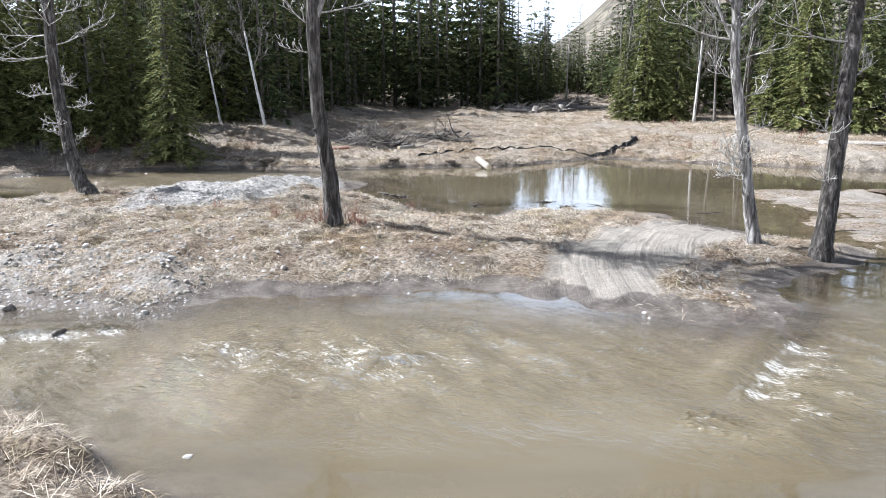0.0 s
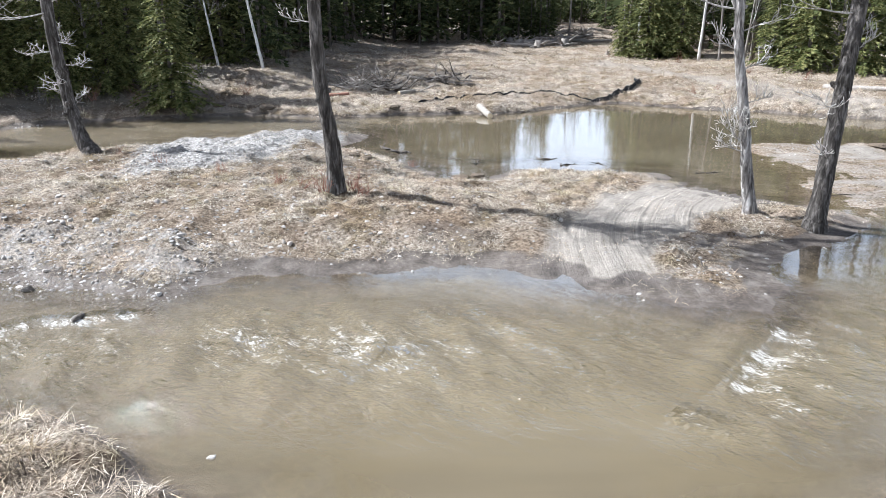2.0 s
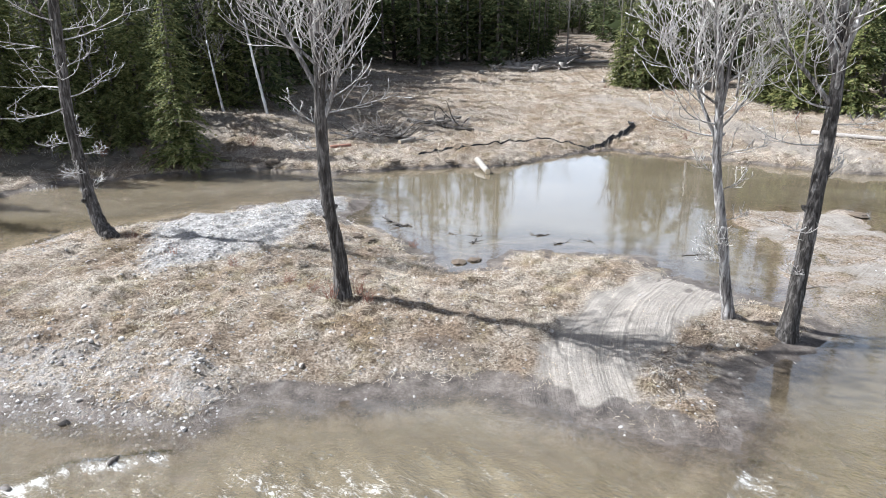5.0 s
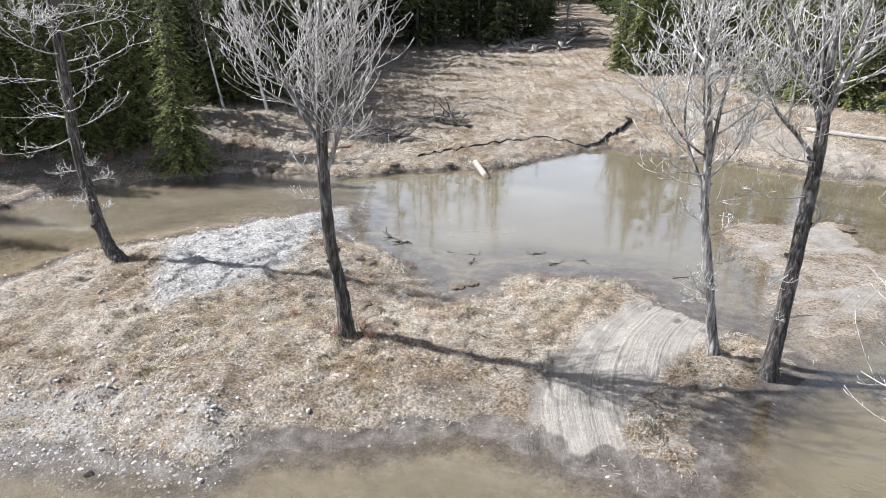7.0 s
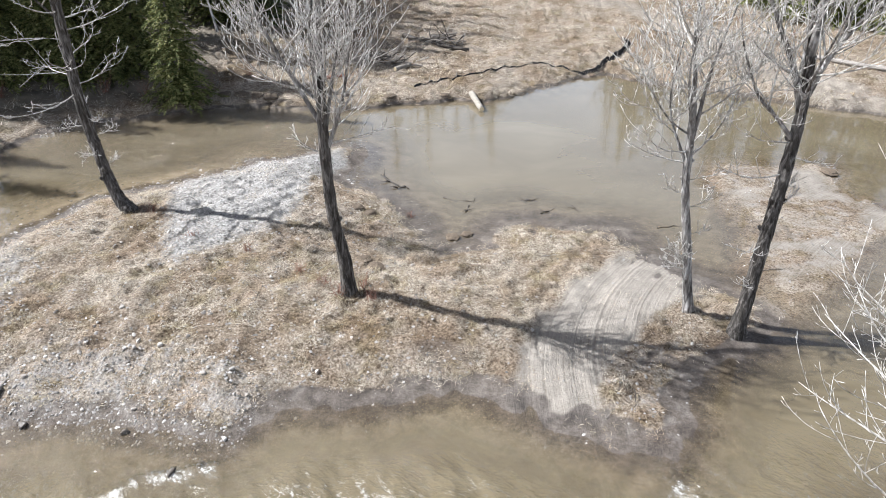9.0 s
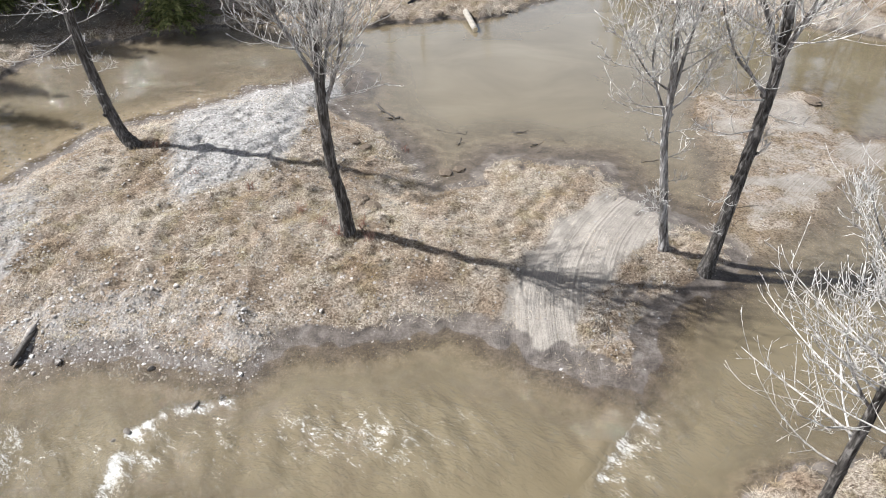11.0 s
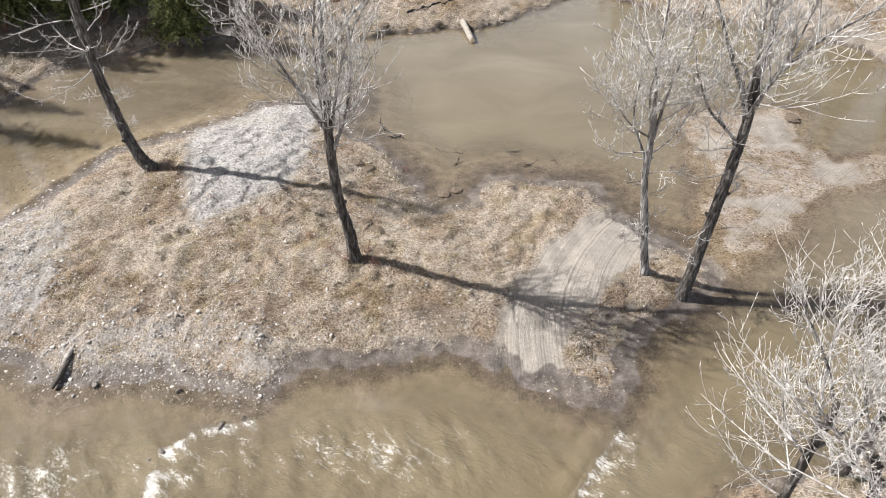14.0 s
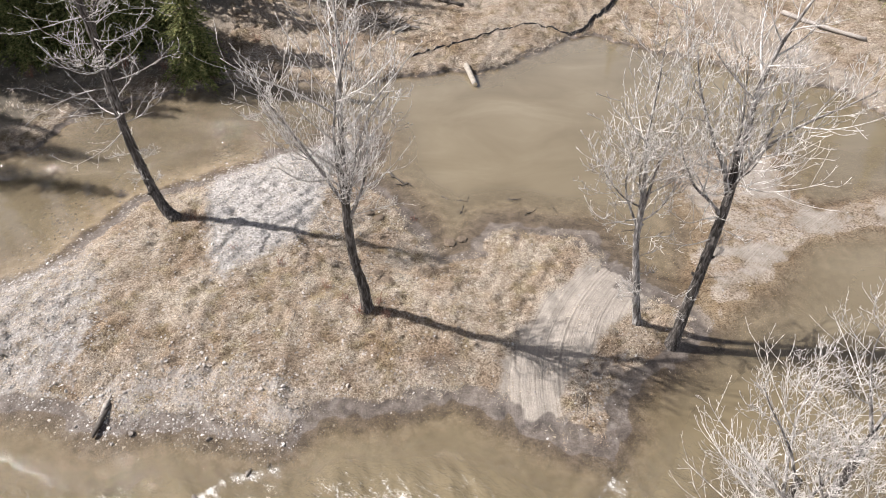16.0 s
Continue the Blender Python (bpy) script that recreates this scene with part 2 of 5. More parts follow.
STRAW = mat_straw()
PEBBLES = mat_island("pebbles", [(0.0, (0.13, 0.117, 0.103)), (0.4, (0.26, 0.242, 0.22)), (0.85, (0.37, 0.348, 0.32)), (1.0, (0.54, 0.515, 0.48))], 0.85, 0.25, 25)
STONE = mat_stone("river_stone")
NEEDLES = mat_island("spruce_needles", [(0.0, (0.055, 0.068, 0.022)), (0.5, (0.125, 0.138, 0.045)), (1.0, (0.26, 0.245, 0.095))], 0.7, 0.15, 0, 0.3)
NEEDLES_DARK = mat_island("spruce_needles_dark", [(0.0, (0.030, 0.040, 0.018)), (0.6, (0.062, 0.074, 0.030)), (1.0, (0.15, 0.15, 0.065))], 0.9, 0.06, 0, 0.2)
SPRUCE_BARK = mat_bark("spruce_bark", (0.04, 0.032, 0.026), (0.10, 0.085, 0.07), (0.20, 0.18, 0.155), 12)
BARK = mat_bark("cottonwood_bark", (0.022, 0.019, 0.016), (0.075, 0.066, 0.057), (0.26, 0.235, 0.21), 11, 0.18)
LIMB = mat_bark("pale_limb_bark", (0.035, 0.031, 0.027), (0.19, 0.172, 0.155), (0.56, 0.53, 0.49), 9, 0.1)
TWIG = mat_bark("bare_branches", (0.15, 0.135, 0.118), (0.40, 0.372, 0.335), (0.68, 0.65, 0.605), 14, 0.02)
BIRCH = mat_bark("aspen_bark", (0.10, 0.09, 0.08), (0.52, 0.50, 0.46), (0.70, 0.68, 0.64), 5, 0.01)
GREY_TWIG = mat_bark("grey_twigs", (0.08, 0.07, 0.06), (0.17, 0.15, 0.13), (0.28, 0.26, 0.235), 14, 0.01)
RED_TWIG = mat_island("red_twigs", [(0.0, (0.12, 0.05, 0.035)), (1.0, (0.30, 0.16, 0.11))])
DEADWOOD = mat_plain("weathered_wood", (0.13, 0.11, 0.095), (0.36, 0.33, 0.29), 5, 0.9, 0.03, (1, 1, 6))
DARKWOOD = mat_plain("wet_dark_wood", (0.02, 0.017, 0.014), (0.09, 0.075, 0.06), 5, 0.6, 0.03, (1, 1, 6))
CUTWOOD = mat_plain("pale_cut_wood", (0.42, 0.33, 0.20), (0.62, 0.52, 0.36), 9, 0.8, 0.01)
PALE_BARK = mat_plain("peeled_log", (0.16, 0.14, 0.115), (0.34, 0.305, 0.255), 6, 0.85, 0.02, (1, 1, 5))
FABRIC = mat_plain("black_fabric", (0.010, 0.010, 0.011), (0.045, 0.043, 0.042), 4, 0.55, 0.03)
STONE_WET = mat_plain("wet_stone", (0.05, 0.043, 0.035), (0.17, 0.145, 0.12), 5, 0.3, 0.03)
CLOD = mat_plain("dark_soil", (0.05, 0.038, 0.028), (0.18, 0.14, 0.10), 7, 0.95, 0.05)

# ---- the plan ----
ISLAND = [(-27, 17.5), (-22, 16.4), (-18, 15.6), (-15.4, 15.2), (-13.9, 14.3), (-12.7, 14.1), (-12.1, 14.4), (-11.2, 14.7), (-10, 14.6), (-8.9, 14.25), (-8.1, 14.2), (-7, 13.8), (-6.2, 13.75),
          (-5.4, 14.3), (-4.8, 14.9), (-4, 15.0), (-2, 15.0), (-1, 15.25), (-0.2, 15.5), (0.9, 15.6), (1.8, 15), (2.4, 14.55), (3.3, 14.1), (4.2, 13.7), (5.1, 13.3), (5.9, 12.95), (6.4, 12.9),
          (7, 13.6), (7.55, 14.3), (7.5, 15), (7.9, 15.6), (9, 16.4), (9.9, 17.1), (10.9, 17.7), (11.7, 18.5), (12.4, 19.2), (12.6, 20), (11.8, 20.7), (10.8, 21.3), (10.1, 21.9), (9.4, 22.5),
          (8.8, 23.5), (8.2, 24.9), (7.9, 25.6), (6.9, 25.8), (5.5, 26), (4.1, 26.5), (2.8, 26.3), (2, 25.4), (1.7, 24.5), (0.4, 24.1), (-0.2, 24.6), (-0.4, 25.5), (-1, 26.7), (-1.7, 27.8),
          (-2.6, 29), (-3.7, 29.9), (-4.6, 30.8), (-4.4, 31.8), (-3.8, 32.5), (-4.1, 34.4), (-5.4, 34.9), (-6.8, 33.9), (-8.1, 33.1), (-9.8, 33), (-9.9, 31.8), (-11.2, 31.3), (-12.7, 30.5),
          (-13.3, 30), (-14.7, 29.6), (-16.1, 28.9), (-17.1, 27.2), (-17.9, 25.8), (-18.5, 24.6), (-19.7, 23.4), (-21.5, 22), (-25.5, 20)]
FAR_BANK = [(-400, 22), (-60, 27), (-40, 29), (-30, 31.5), (-25.5, 33.2), (-23.6, 33.5), (-23.1, 35.2), (-22.4, 36.6), (-21, 37.8), (-18.6, 38.7), (-16.5, 39.5), (-13.7, 40.8), (-10.5, 41.1), (-9.5, 40.5), (-6.9, 40.3), (-4.5, 40.1), (-3, 41.2),
            (1.4, 41.8), (3, 41.2), (5.6, 43.4), (9, 45.6), (11.6, 46.5), (13.2, 45.5), (16.6, 43.5), (19.5, 42.3), (22, 40.4), (26.5, 38.6), (28, 35.8), (34, 33), (60, 30),
            (400, 28), (3000, 200), (3000, 3000), (-3000, 3000), (-3000, 200)]
NEAR_BANK = [(-3000, -200), (-400, 4), (-60, 6), (-12, 8.2), (-8, 8.9), (-6.2, 9), (-4.9, 8.4), (-4.2, 7.6), (-3, 7), (-2, 6.2), (0, 5.4), (3, 5.4), (5.5, 6.5), (6.9, 8), (7.9, 8.9),
             (9.2, 9.9), (11.5, 10.4), (14.8, 10.5), (20, 10.5), (60, 9), (400, 5), (3000, -200), (3000, -3000), (-3000, -3000)]
BAR = [(13.3, 29.5), (14.2, 31.6), (16.5, 32), (19.3, 31.6), (20, 31.8), (19.2, 29.5), (19.3, 28.4), (20.1, 27.5), (22, 27.5), (24.3, 28.2), (33, 29), (33, 25.5), (23, 25.4), (21, 25.6),
       (18.6, 24.9), (17.1, 23.4), (15.9, 22.5), (14.1, 21), (12.9, 20), (12.2, 20.8), (12.6, 22.2), (13.3, 24.2), (13.6, 26.5)]
GRAVEL_MOUND = [(-12.3, 28.2), (-12.8, 30.4), (-9.5, 32.6), (-5, 34), (-4.3, 31.8), (-6, 30), (-5.9, 28.6), (-6.5, 25), (-8.1, 23.9), (-10, 22), (-11.2, 23.2)]
GRAVEL_WEST = [(-22, 23.5), (-17.6, 25.2), (-15.3, 22.2), (-14.6, 18.2), (-15.6, 15.5), (-23, 15.5)]
GRAVEL_SOUTH = [(-16, 14), (-14, 17), (-10, 17.5), (-7.5, 17.2), (-5.5, 16.2), (-4.4, 15.4), (-6, 13.4)]
DIRT_RAMP = [(2.3, 14.5), (2.6, 16.2), (3.0, 17.3), (3.9, 19.2), (5.3, 21.2), (7.2, 23.2), (8.6, 23.8), (9.5, 23), (10.4, 21.7), (9.5, 20.8), (7.5, 19.1), (5.9, 17.3), (4.9, 15.6), (4.8, 14.3)]
TIP = [(4.7, 13.4), (6.4, 12.6), (7.3, 13.6), (8.2, 15.6), (9.6, 17.1), (8, 18.2), (5.6, 17.4)]
TRACK = [(9.5, 63), (16.5, 65), (19.5, 57), (23.5, 51.5), (25.5, 44.5), (29, 38.5), (40, 33), (39, 31), (27, 35.5), (22, 40.5), (20, 44), (18.5, 51.5), (15, 59.5)]


def poly_distance(X, Y, poly):
    """Distance to the edge of a polygon, positive inside."""
    P = np.array(poly, float)
    Q = np.roll(P, -1, 0)
    best = np.full(X.shape, 1e9)
    inside = np.zeros(X.shape, bool)
    for (x0, y0), (x1, y1) in zip(P, Q):
        dx, dy = x1 - x0, y1 - y0
        u = np.clip(((X - x0) * dx + (Y - y0) * dy) / (dx * dx + dy * dy), 0, 1)
        best = np.minimum(best, (X - x0 - u * dx) ** 2 + (Y - y0 - u * dy) ** 2)
        if y0 != y1:
            inside ^= ((Y < y0) != (Y < y1)) & (X < x0 + (Y - y0) * dx / dy)
    d = np.sqrt(best)
    return np.where(inside, d, -d)


NOISE_TABLES = {}


def wave_noise(X, Y, size, seed, octaves=4):
    """Smooth value noise about zero, of features that many metres wide."""
    total, amp = np.zeros(np.shape(X)), 1.0
    for o in range(octaves):
        if (seed, o) not in NOISE_TABLES:
            NOISE_TABLES[seed, o] = np.random.RandomState(seed * 17 + o).rand(256, 256) - 0.5
        table = NOISE_TABLES[seed, o]
        x, y = np.asarray(X) / size * 2 ** o, np.asarray(Y) / size * 2 ** o
        i, j = np.floor(x).astype(int), np.floor(y).astype(int)
        u, v = x - i, y - j
        u, v = u * u * (3 - 2 * u), v * v * (3 - 2 * v)
        g = lambda a, b: table[a % 256, b % 256]
        total += amp * ((g(i, j) * (1 - u) + g(i + 1, j) * u) * (1 - v) + (g(i, j + 1) * (1 - u) + g(i + 1, j + 1) * u) * v)
        amp *= 0.5
    return total


def smooth(v, lo, hi):
    u = np.clip((v - lo) / (hi - lo), 0, 1)
    return u * u * (3 - 2 * u)


def land(X, Y):
    """Ground height and the ground's kinds at places of the plan; the water stands at 0."""
    X, Y = np.asarray(X, float), np.asarray(Y, float)
    ragged = 0.5 * wave_noise(X, Y, 1.6, 3, 3) + 0.38 * wave_noise(X, Y, 0.55, 4, 2)
    di, df, dn, db = (poly_distance(X, Y, p) + ragged * k for p, k in ((ISLAND, 0.42), (FAR_BANK, 1.0), (NEAR_BANK, 0.8), (BAR, 1.3)))
    bumps = 0.20 * wave_noise(X, Y, 2.2, 5, 3) + 0.27 * wave_noise(X, Y, 0.5, 6, 2)

    def shore(d, high, run, deep, shelf):
        return np.where(d > 0, high * (1 - np.exp(-np.maximum(d, 0) / run)), -deep * (1 - np.exp(np.minimum(d, 0) / shelf)))

    ramp_d = poly_distance(X, Y, DIRT_RAMP)
    bumps = bumps * (1 - 0.7 * smooth(ramp_d, -0.6, 0.4))
    top = 0.68 - 0.36 * smooth(X, -1.5, 5)
    # a flat muddy margin that rises to the dry top
    beach = np.maximum(di, 0) / 1.75
    sunk = -np.minimum(di, 0)
    isl = np.where(di > 0, 0.04 * np.minimum(di, 1) + (top - 0.04) * (1 - np.exp(-beach ** 1.6)), -0.055 * np.minimum(sunk, 3) - 0.6 * (1 - np.exp(-(sunk / 3.2) ** 2))) + bumps * (0.12 * smooth(di, -1.5, 0) + 0.88 * smooth(di, 0.5, 2.2))
    cut = 0.18 + 0.9 * smooth(wave_noise(X, Y, 6.0, 15, 2), -0.25, 0.2) * (1 - 0.8 * smooth(-np.abs(X + 11.5), -3.5, -2))
    bank = shore(df, 0.42, cut, 0.75, 2.2)
    rise = 0.5 * (1 - np.exp(-np.maximum(df, 0) / 6)) + 0.022 * np.clip(df, 0, 400) + 0.8 * smooth(-X, 6, 13) * smooth(df, 3, 9)
    rough = 0.5 * wave_noise(X, Y, 7, 11, 4) * smooth(df, 1, 6)
    mound_h = 1.0 * np.exp(-((X - 3.4) / 3.2) ** 2 - ((Y - 75) / 2.0) ** 2) + 1.3 * np.exp(-((X - 22) / 6) ** 2 - ((Y - 118) / 5) ** 2)
    hill = mound_h + 190 * np.exp(-((X - 300) / 150) ** 2 - ((Y - 700) / 240) ** 2) + 60 * smooth(np.abs(X), 220, 700) * smooth(Y, 60, 500) + 90 * smooth(Y, 700, 1600)
    bank = bank + np.where(df > 0, rise + rough + bumps * 0.8 * smooth(df, 0, 1) + hill, 0)
    near = shore(dn, 0.5, 0.7, 0.75, 2.2) + np.where(dn > 0, bumps + 0.02 * np.clip(dn, 0, 60), 0)
    bar = shore(db, 0.06 + 0.05 * smooth(Y, 25, 29), 0.9, 0.75, 6.0) + (0.09 * wave_noise(X * 0.6, Y * 1.2, 1.5, 8, 4) + 0.05 * wave_noise(X, Y, 0.5, 9, 2)) * smooth(db, -1.5, 0.8)
    Z = np.maximum(np.maximum(isl, bank), np.maximum(near, bar))

    shallow = np.maximum(smooth(-X, 5, 11) * smooth(Y, 19, 24) * 0.62, 0.45 * smooth(Y, 20, 24) * smooth(di, -4.5, -1.5))
    shallow = np.clip(shallow + 0.35 * wave_noise(X, Y, 4.0, 31, 3) * smooth(-X, 4, 9), 0, 0.93)
    shallow = np.maximum(shallow, 0.72 * smooth(-np.hypot((X - 14.0) / 5, (Y - 23.5) / 6.5), -1, -0.3))
    Z = np.where(Z < 0, Z * (1 - shallow), Z)
    mound = poly_distance(X, Y, GRAVEL_MOUND)
    gravel = np.maximum(smooth(mound, -0.6, 0.9), 0.62 * smooth(poly_distance(X, Y, GRAVEL_WEST), -1.5, 1.8))
    gravel = np.maximum(gravel, 0.42 * smooth(poly_distance(X, Y, GRAVEL_SOUTH), -1.5, 1.0))
    gravel = np.maximum(gravel, 0.34 * smooth(poly_distance(X, Y, TIP), -0.8, 0.6))
    gravel = np.maximum(gravel, 0.3 * smooth(db, -0.6, 0.8))
    Z = Z + 0.12 * smooth(mound, 0, 2)
    dirt = np.maximum(smooth(ramp_d + 0.5 * wave_noise(X, Y, 0.7, 36, 3), -0.75, 0.5), 0.58 * smooth(poly_distance(X, Y, TRACK), -1.2, 1.4))
    dirt = np.maximum(dirt, smooth(db, -1.0, 0.8) * np.clip(0.38 + 0.9 * wave_noise(X * 0.6, Y * 1.3, 1.2, 33, 4), 0, 0.7))
    dirt = np.maximum(dirt, smooth(poly_distance(X, Y, TIP), -0.8, 0.8) * np.clip(0.22 + 0.6 * wave_noise(X, Y, 0.6, 35, 4), 0, 0.36))
    dirt = np.maximum(dirt, 0.7 * smooth(-np.hypot((X - 15) / 6, (Y - 100) / 9), -1, -0.5))
    # wheel ruts that bend from the water's edge to the pond
    lane = X - (3.3 + np.maximum(Y - 15.5, 0) ** 2 * 0.062)
    ruts = np.exp(-((np.abs(lane - 0.25) - 0.8) / 0.2) ** 2)
    Z = Z - smooth(ramp_d, -0.3, 0.4) * (0.06 * ruts - 0.010 * np.sin(lane * 14 + 3 * wave_noise(X, Y, 1.2, 40, 2)) * smooth(Y, 12, 15))
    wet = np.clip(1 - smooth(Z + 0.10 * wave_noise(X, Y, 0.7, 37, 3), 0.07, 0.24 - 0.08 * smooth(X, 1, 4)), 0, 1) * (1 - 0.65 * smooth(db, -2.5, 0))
    silt = np.maximum(0.7 * smooth(-Z, 0.0, 0.14), smooth(-X, 6, 10) * smooth(Y, 20, 25) * smooth(-Z, 0.0, 0.03))
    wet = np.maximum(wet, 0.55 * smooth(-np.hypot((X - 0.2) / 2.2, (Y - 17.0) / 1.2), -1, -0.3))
    # dark needle litter of the western bank, with the trees' shade in its colour
    brush = np.maximum(smooth(Y, 130, 260), 0.8 * smooth(-X + 0.6 * wave_noise(X, Y, 3.0, 39, 3), 13.5, 16.5) * smooth(df, 0.8, 2.6))
    return dict(z=Z, brush=brush, silt=silt, lane=lane, gravel=gravel, dirt=dirt, wet=wet, island=di, far=df, near=dn, bar=db, mound=mound)


def high(x, y):
    return float(land(np.array([x]), np.array([y]))["z"][0])


def stretch_lines(lo, hi, step, out_lo, out_hi):
    """Grid lines, even from lo to hi and ever wider beyond."""
    mid = list(np.arange(lo, hi + step / 2, step))
    right, left = [], []
    s, v = step, mid[-1]
    while v < out_hi:
        s *= 1.13
        v += s
        right.append(v)
    s, v = step, mid[0]
    while v > out_lo:
        s *= 1.13
        v -= s
        left.append(v)
    return np.array(left[::-1] + mid + right)


def grid_mesh(name, xs, ys, Z, layers, material):
    X, Y = np.meshgrid(xs, ys, indexing="ij")
    nx, ny = len(xs), len(ys)
    me = bpy.data.meshes.new(name)
    idx = np.arange(nx * ny).reshape(nx, ny)
    quads = np.stack([idx[:-1, :-1], idx[1:, :-1], idx[1:, 1:], idx[:-1, 1:]], -1).reshape(-1, 4)
    me.vertices.add(nx * ny)
    me.vertices.foreach_set("co", np.stack([X, Y, Z], -1).astype(np.float32).ravel())
    me.loops.add(quads.size)
    me.loops.foreach_set("vertex_index", quads.astype(np.int32).ravel())
    me.polygons.add(len(quads))
    me.polygons.foreach_set("loop_start", np.arange(0, quads.size, 4, dtype=np.int32))
    me.polygons.foreach_set("use_smooth", np.ones(len(quads), bool))
    me.update(calc_edges=True)
    for k, v in layers.items():
        me.attributes.new(k, "FLOAT", "POINT").data.foreach_set("value", np.asarray(v, np.float32).ravel())
    me.materials.append(material)
    return new(name, me)


gx, gy = stretch_lines(-24, 26, 0.16, -2500, 2500), stretch_lines(8, 47, 0.16, -300, 2800)
LX, LY = np.meshgrid(gx, gy, indexing="ij")
L = land(LX, LY)
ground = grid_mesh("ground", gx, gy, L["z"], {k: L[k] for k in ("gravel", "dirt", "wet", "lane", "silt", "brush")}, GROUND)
tagged(ground, "tan river flat of soil, gravel and dead grass", "ground", kind="structure")

# ---- water ----
wx, wy = stretch_lines(-16, 14, 0.11, -600, 600), np.concatenate([np.arange(4.6, 8, 0.2), np.arange(8, 15, 0.11), np.arange(15, 48, 0.22)])
WX, WY = np.meshgrid(wx, wy, indexing="ij")
W = land(WX, WY)
RIFFLES = [((-9.25, 9.3), (-9.2, 10.8)), ((-9.1, 11.6), (-8.1, 12.4)), ((-8.1, 12.4), (-6.1, 12.85)), ((4.5, 9.85), (6.5, 12.35)), ((3.4, 8.9), (3.7, 9.3))]


def riffle_shape(X, Y):
    """White water just below each line of sunken stones, and the step in the water there."""
    white, step = np.zeros(X.shape), np.zeros(X.shape)
    for (x0, y0), (x1, y1) in RIFFLES:
        dx, dy = x1 - x0, y1 - y0
        u = ((X - x0) * dx + (Y - y0) * dy) / (dx * dx + dy * dy)
        side = ((X - x0) * dy - (Y - y0) * dx) / math.hypot(dx, dy)
        along = smooth(u, -0.15, 0.1) * (1 - smooth(u, 0.9, 1.15))
        white = np.maximum(white, along * smooth(side, -0.15, 0.1) * np.exp(-np.maximum(side, 0) / 0.5))
        step += min(1.0, math.hypot(dx, dy) / 2.2) * along * (0.10 * np.exp(-((side + 0.35) / 0.4) ** 2) - 0.06 * np.exp(-((side - 0.25) / 0.3) ** 2))
    return white, step


white, step = riffle_shape(WX, WY)
creek = smooth(-np.abs(WY - 11.5), -5, -2.5) * (1 - smooth(WX, 8, 13)) + 0.35 * smooth(WX, 8, 13) * smooth(-WY, -22, -16)
fast = np.exp(-((WY - 11.0 - 0.05 * (WX + 6)) / 1.9) ** 2) * (1 - 0.6 * smooth(WX, -2, 4)) * (0.75 + 0.5 * wave_noise(WX, WY, 2.5, 26, 2))
fast = np.maximum(fast, 0.5 * np.exp(-((WX - 7.2 + 0.7 * (12 - WY)) / 1.2) ** 2) * smooth(-np.abs(WY - 10.4), -3.2, -1.5))
side_creek = smooth(WY, 30, 33) * (1 - smooth(WX, -9, -3)) * smooth(-W["far"], 0.0, 1.0)
chop = 0.03 + 0.16 * smooth(WX, 9, 16) * smooth(-WY, -26, -20) + 0.10 * creek + 1.9 * fast + 0.9 * side_creek + 0.8 * white
# standing waves, their crests slanting down the stream
across, along = WX * 0.82 + WY * 0.57, WY * 0.82 - WX * 0.57
slant = across + 1.2 * wave_noise(WX, WY, 1.4, 22, 2)
swell = (0.05 * np.sin(slant * 7.5) * (0.4 + wave_noise(WX, WY, 0.9, 23, 2)) + 0.24 * wave_noise(across, along * 0.5, 0.5, 21, 2)) * np.clip(1.25 * fast - 0.08, 0, 1.1)
swell = swell + 0.012 * wave_noise(WX * 0.7, WY * 1.6, 1.1, 24, 2) * (creek + side_creek)
# white riffles foam; fast water and side creek also carry painted glints
foam_glint = np.clip(0.78 * fast + 0.74 * white + 0.30 * side_creek * smooth(-WX, 12, 20), 0, 1)
depth = np.maximum(-W["z"], 0)
murk = 1 - np.exp(-depth / 0.21)
water = grid_mesh("water", wx, wy, swell + step, dict(chop=chop, foam_glint=foam_glint, murk=murk, stream=smooth(-WY, -19, -14.5)), WATER)
tagged(water, "silty brown creek water with ripples and white riffles", "creek", kind="structure")

# ---- tools for things ----
def mesh_object(name, verts, faces, material, parent=None, label="", smooth_faces=True):
    me = bpy.data.meshes.new(name)
    me.from_pydata(verts, [], faces)
    me.materials.append(material)
    if smooth_faces:
        me.polygons.foreach_set("use_smooth", np.ones(len(me.polygons), bool))
    me.update()
    ob = new(name, me)
    ob.parent = parent
    if label:
        ob["label"] = label
    return ob


def part(name, bm, material, parent, label=""):
    me = bpy.data.meshes.new(name)
    bm.to_mesh(me)
    bm.free()
    me.materials.append(material)
    ob = new(name, me)
    ob.parent = parent
    if label:
        ob["label"] = label
    return ob


def tube(verts, faces, pts, radii, sides, rng=None, lump=0.0):
    """Adds a tapered tube along points to lists of vertices and faces."""
    start = len(verts)
    n = len(pts)
    for i, p in enumerate(pts):
        way = (pts[min(i + 1, n - 1)] - pts[max(i - 1, 0)])
        if way.length < 1e-6:
            way = Vector((0, 0, 1))
        way.normalize()
        ref = Vector((1, 0, 0)) if abs(way.x) < 0.8 else Vector((0, 1, 0))
        a = way.cross(ref).normalized()
        b = way.cross(a)
        for k in range(sides):
            th = 2 * math.pi * k / sides
            r = radii[i] * (1 + (rng.uniform(-lump, lump) if lump else 0))
            verts.append(p + a * (r * math.cos(th)) + b * (r * math.sin(th)))
    for i in range(n - 1):
        for k in range(sides):
            k2 = (k + 1) % sides
            s = start + i * sides
            faces.append((s + k, s + k2, s + sides + k2, s + sides + k))
    faces.append(tuple(start + (n - 1) * sides + k for k in range(sides)))
    faces.append(tuple(start + k for k in reversed(range(sides))))


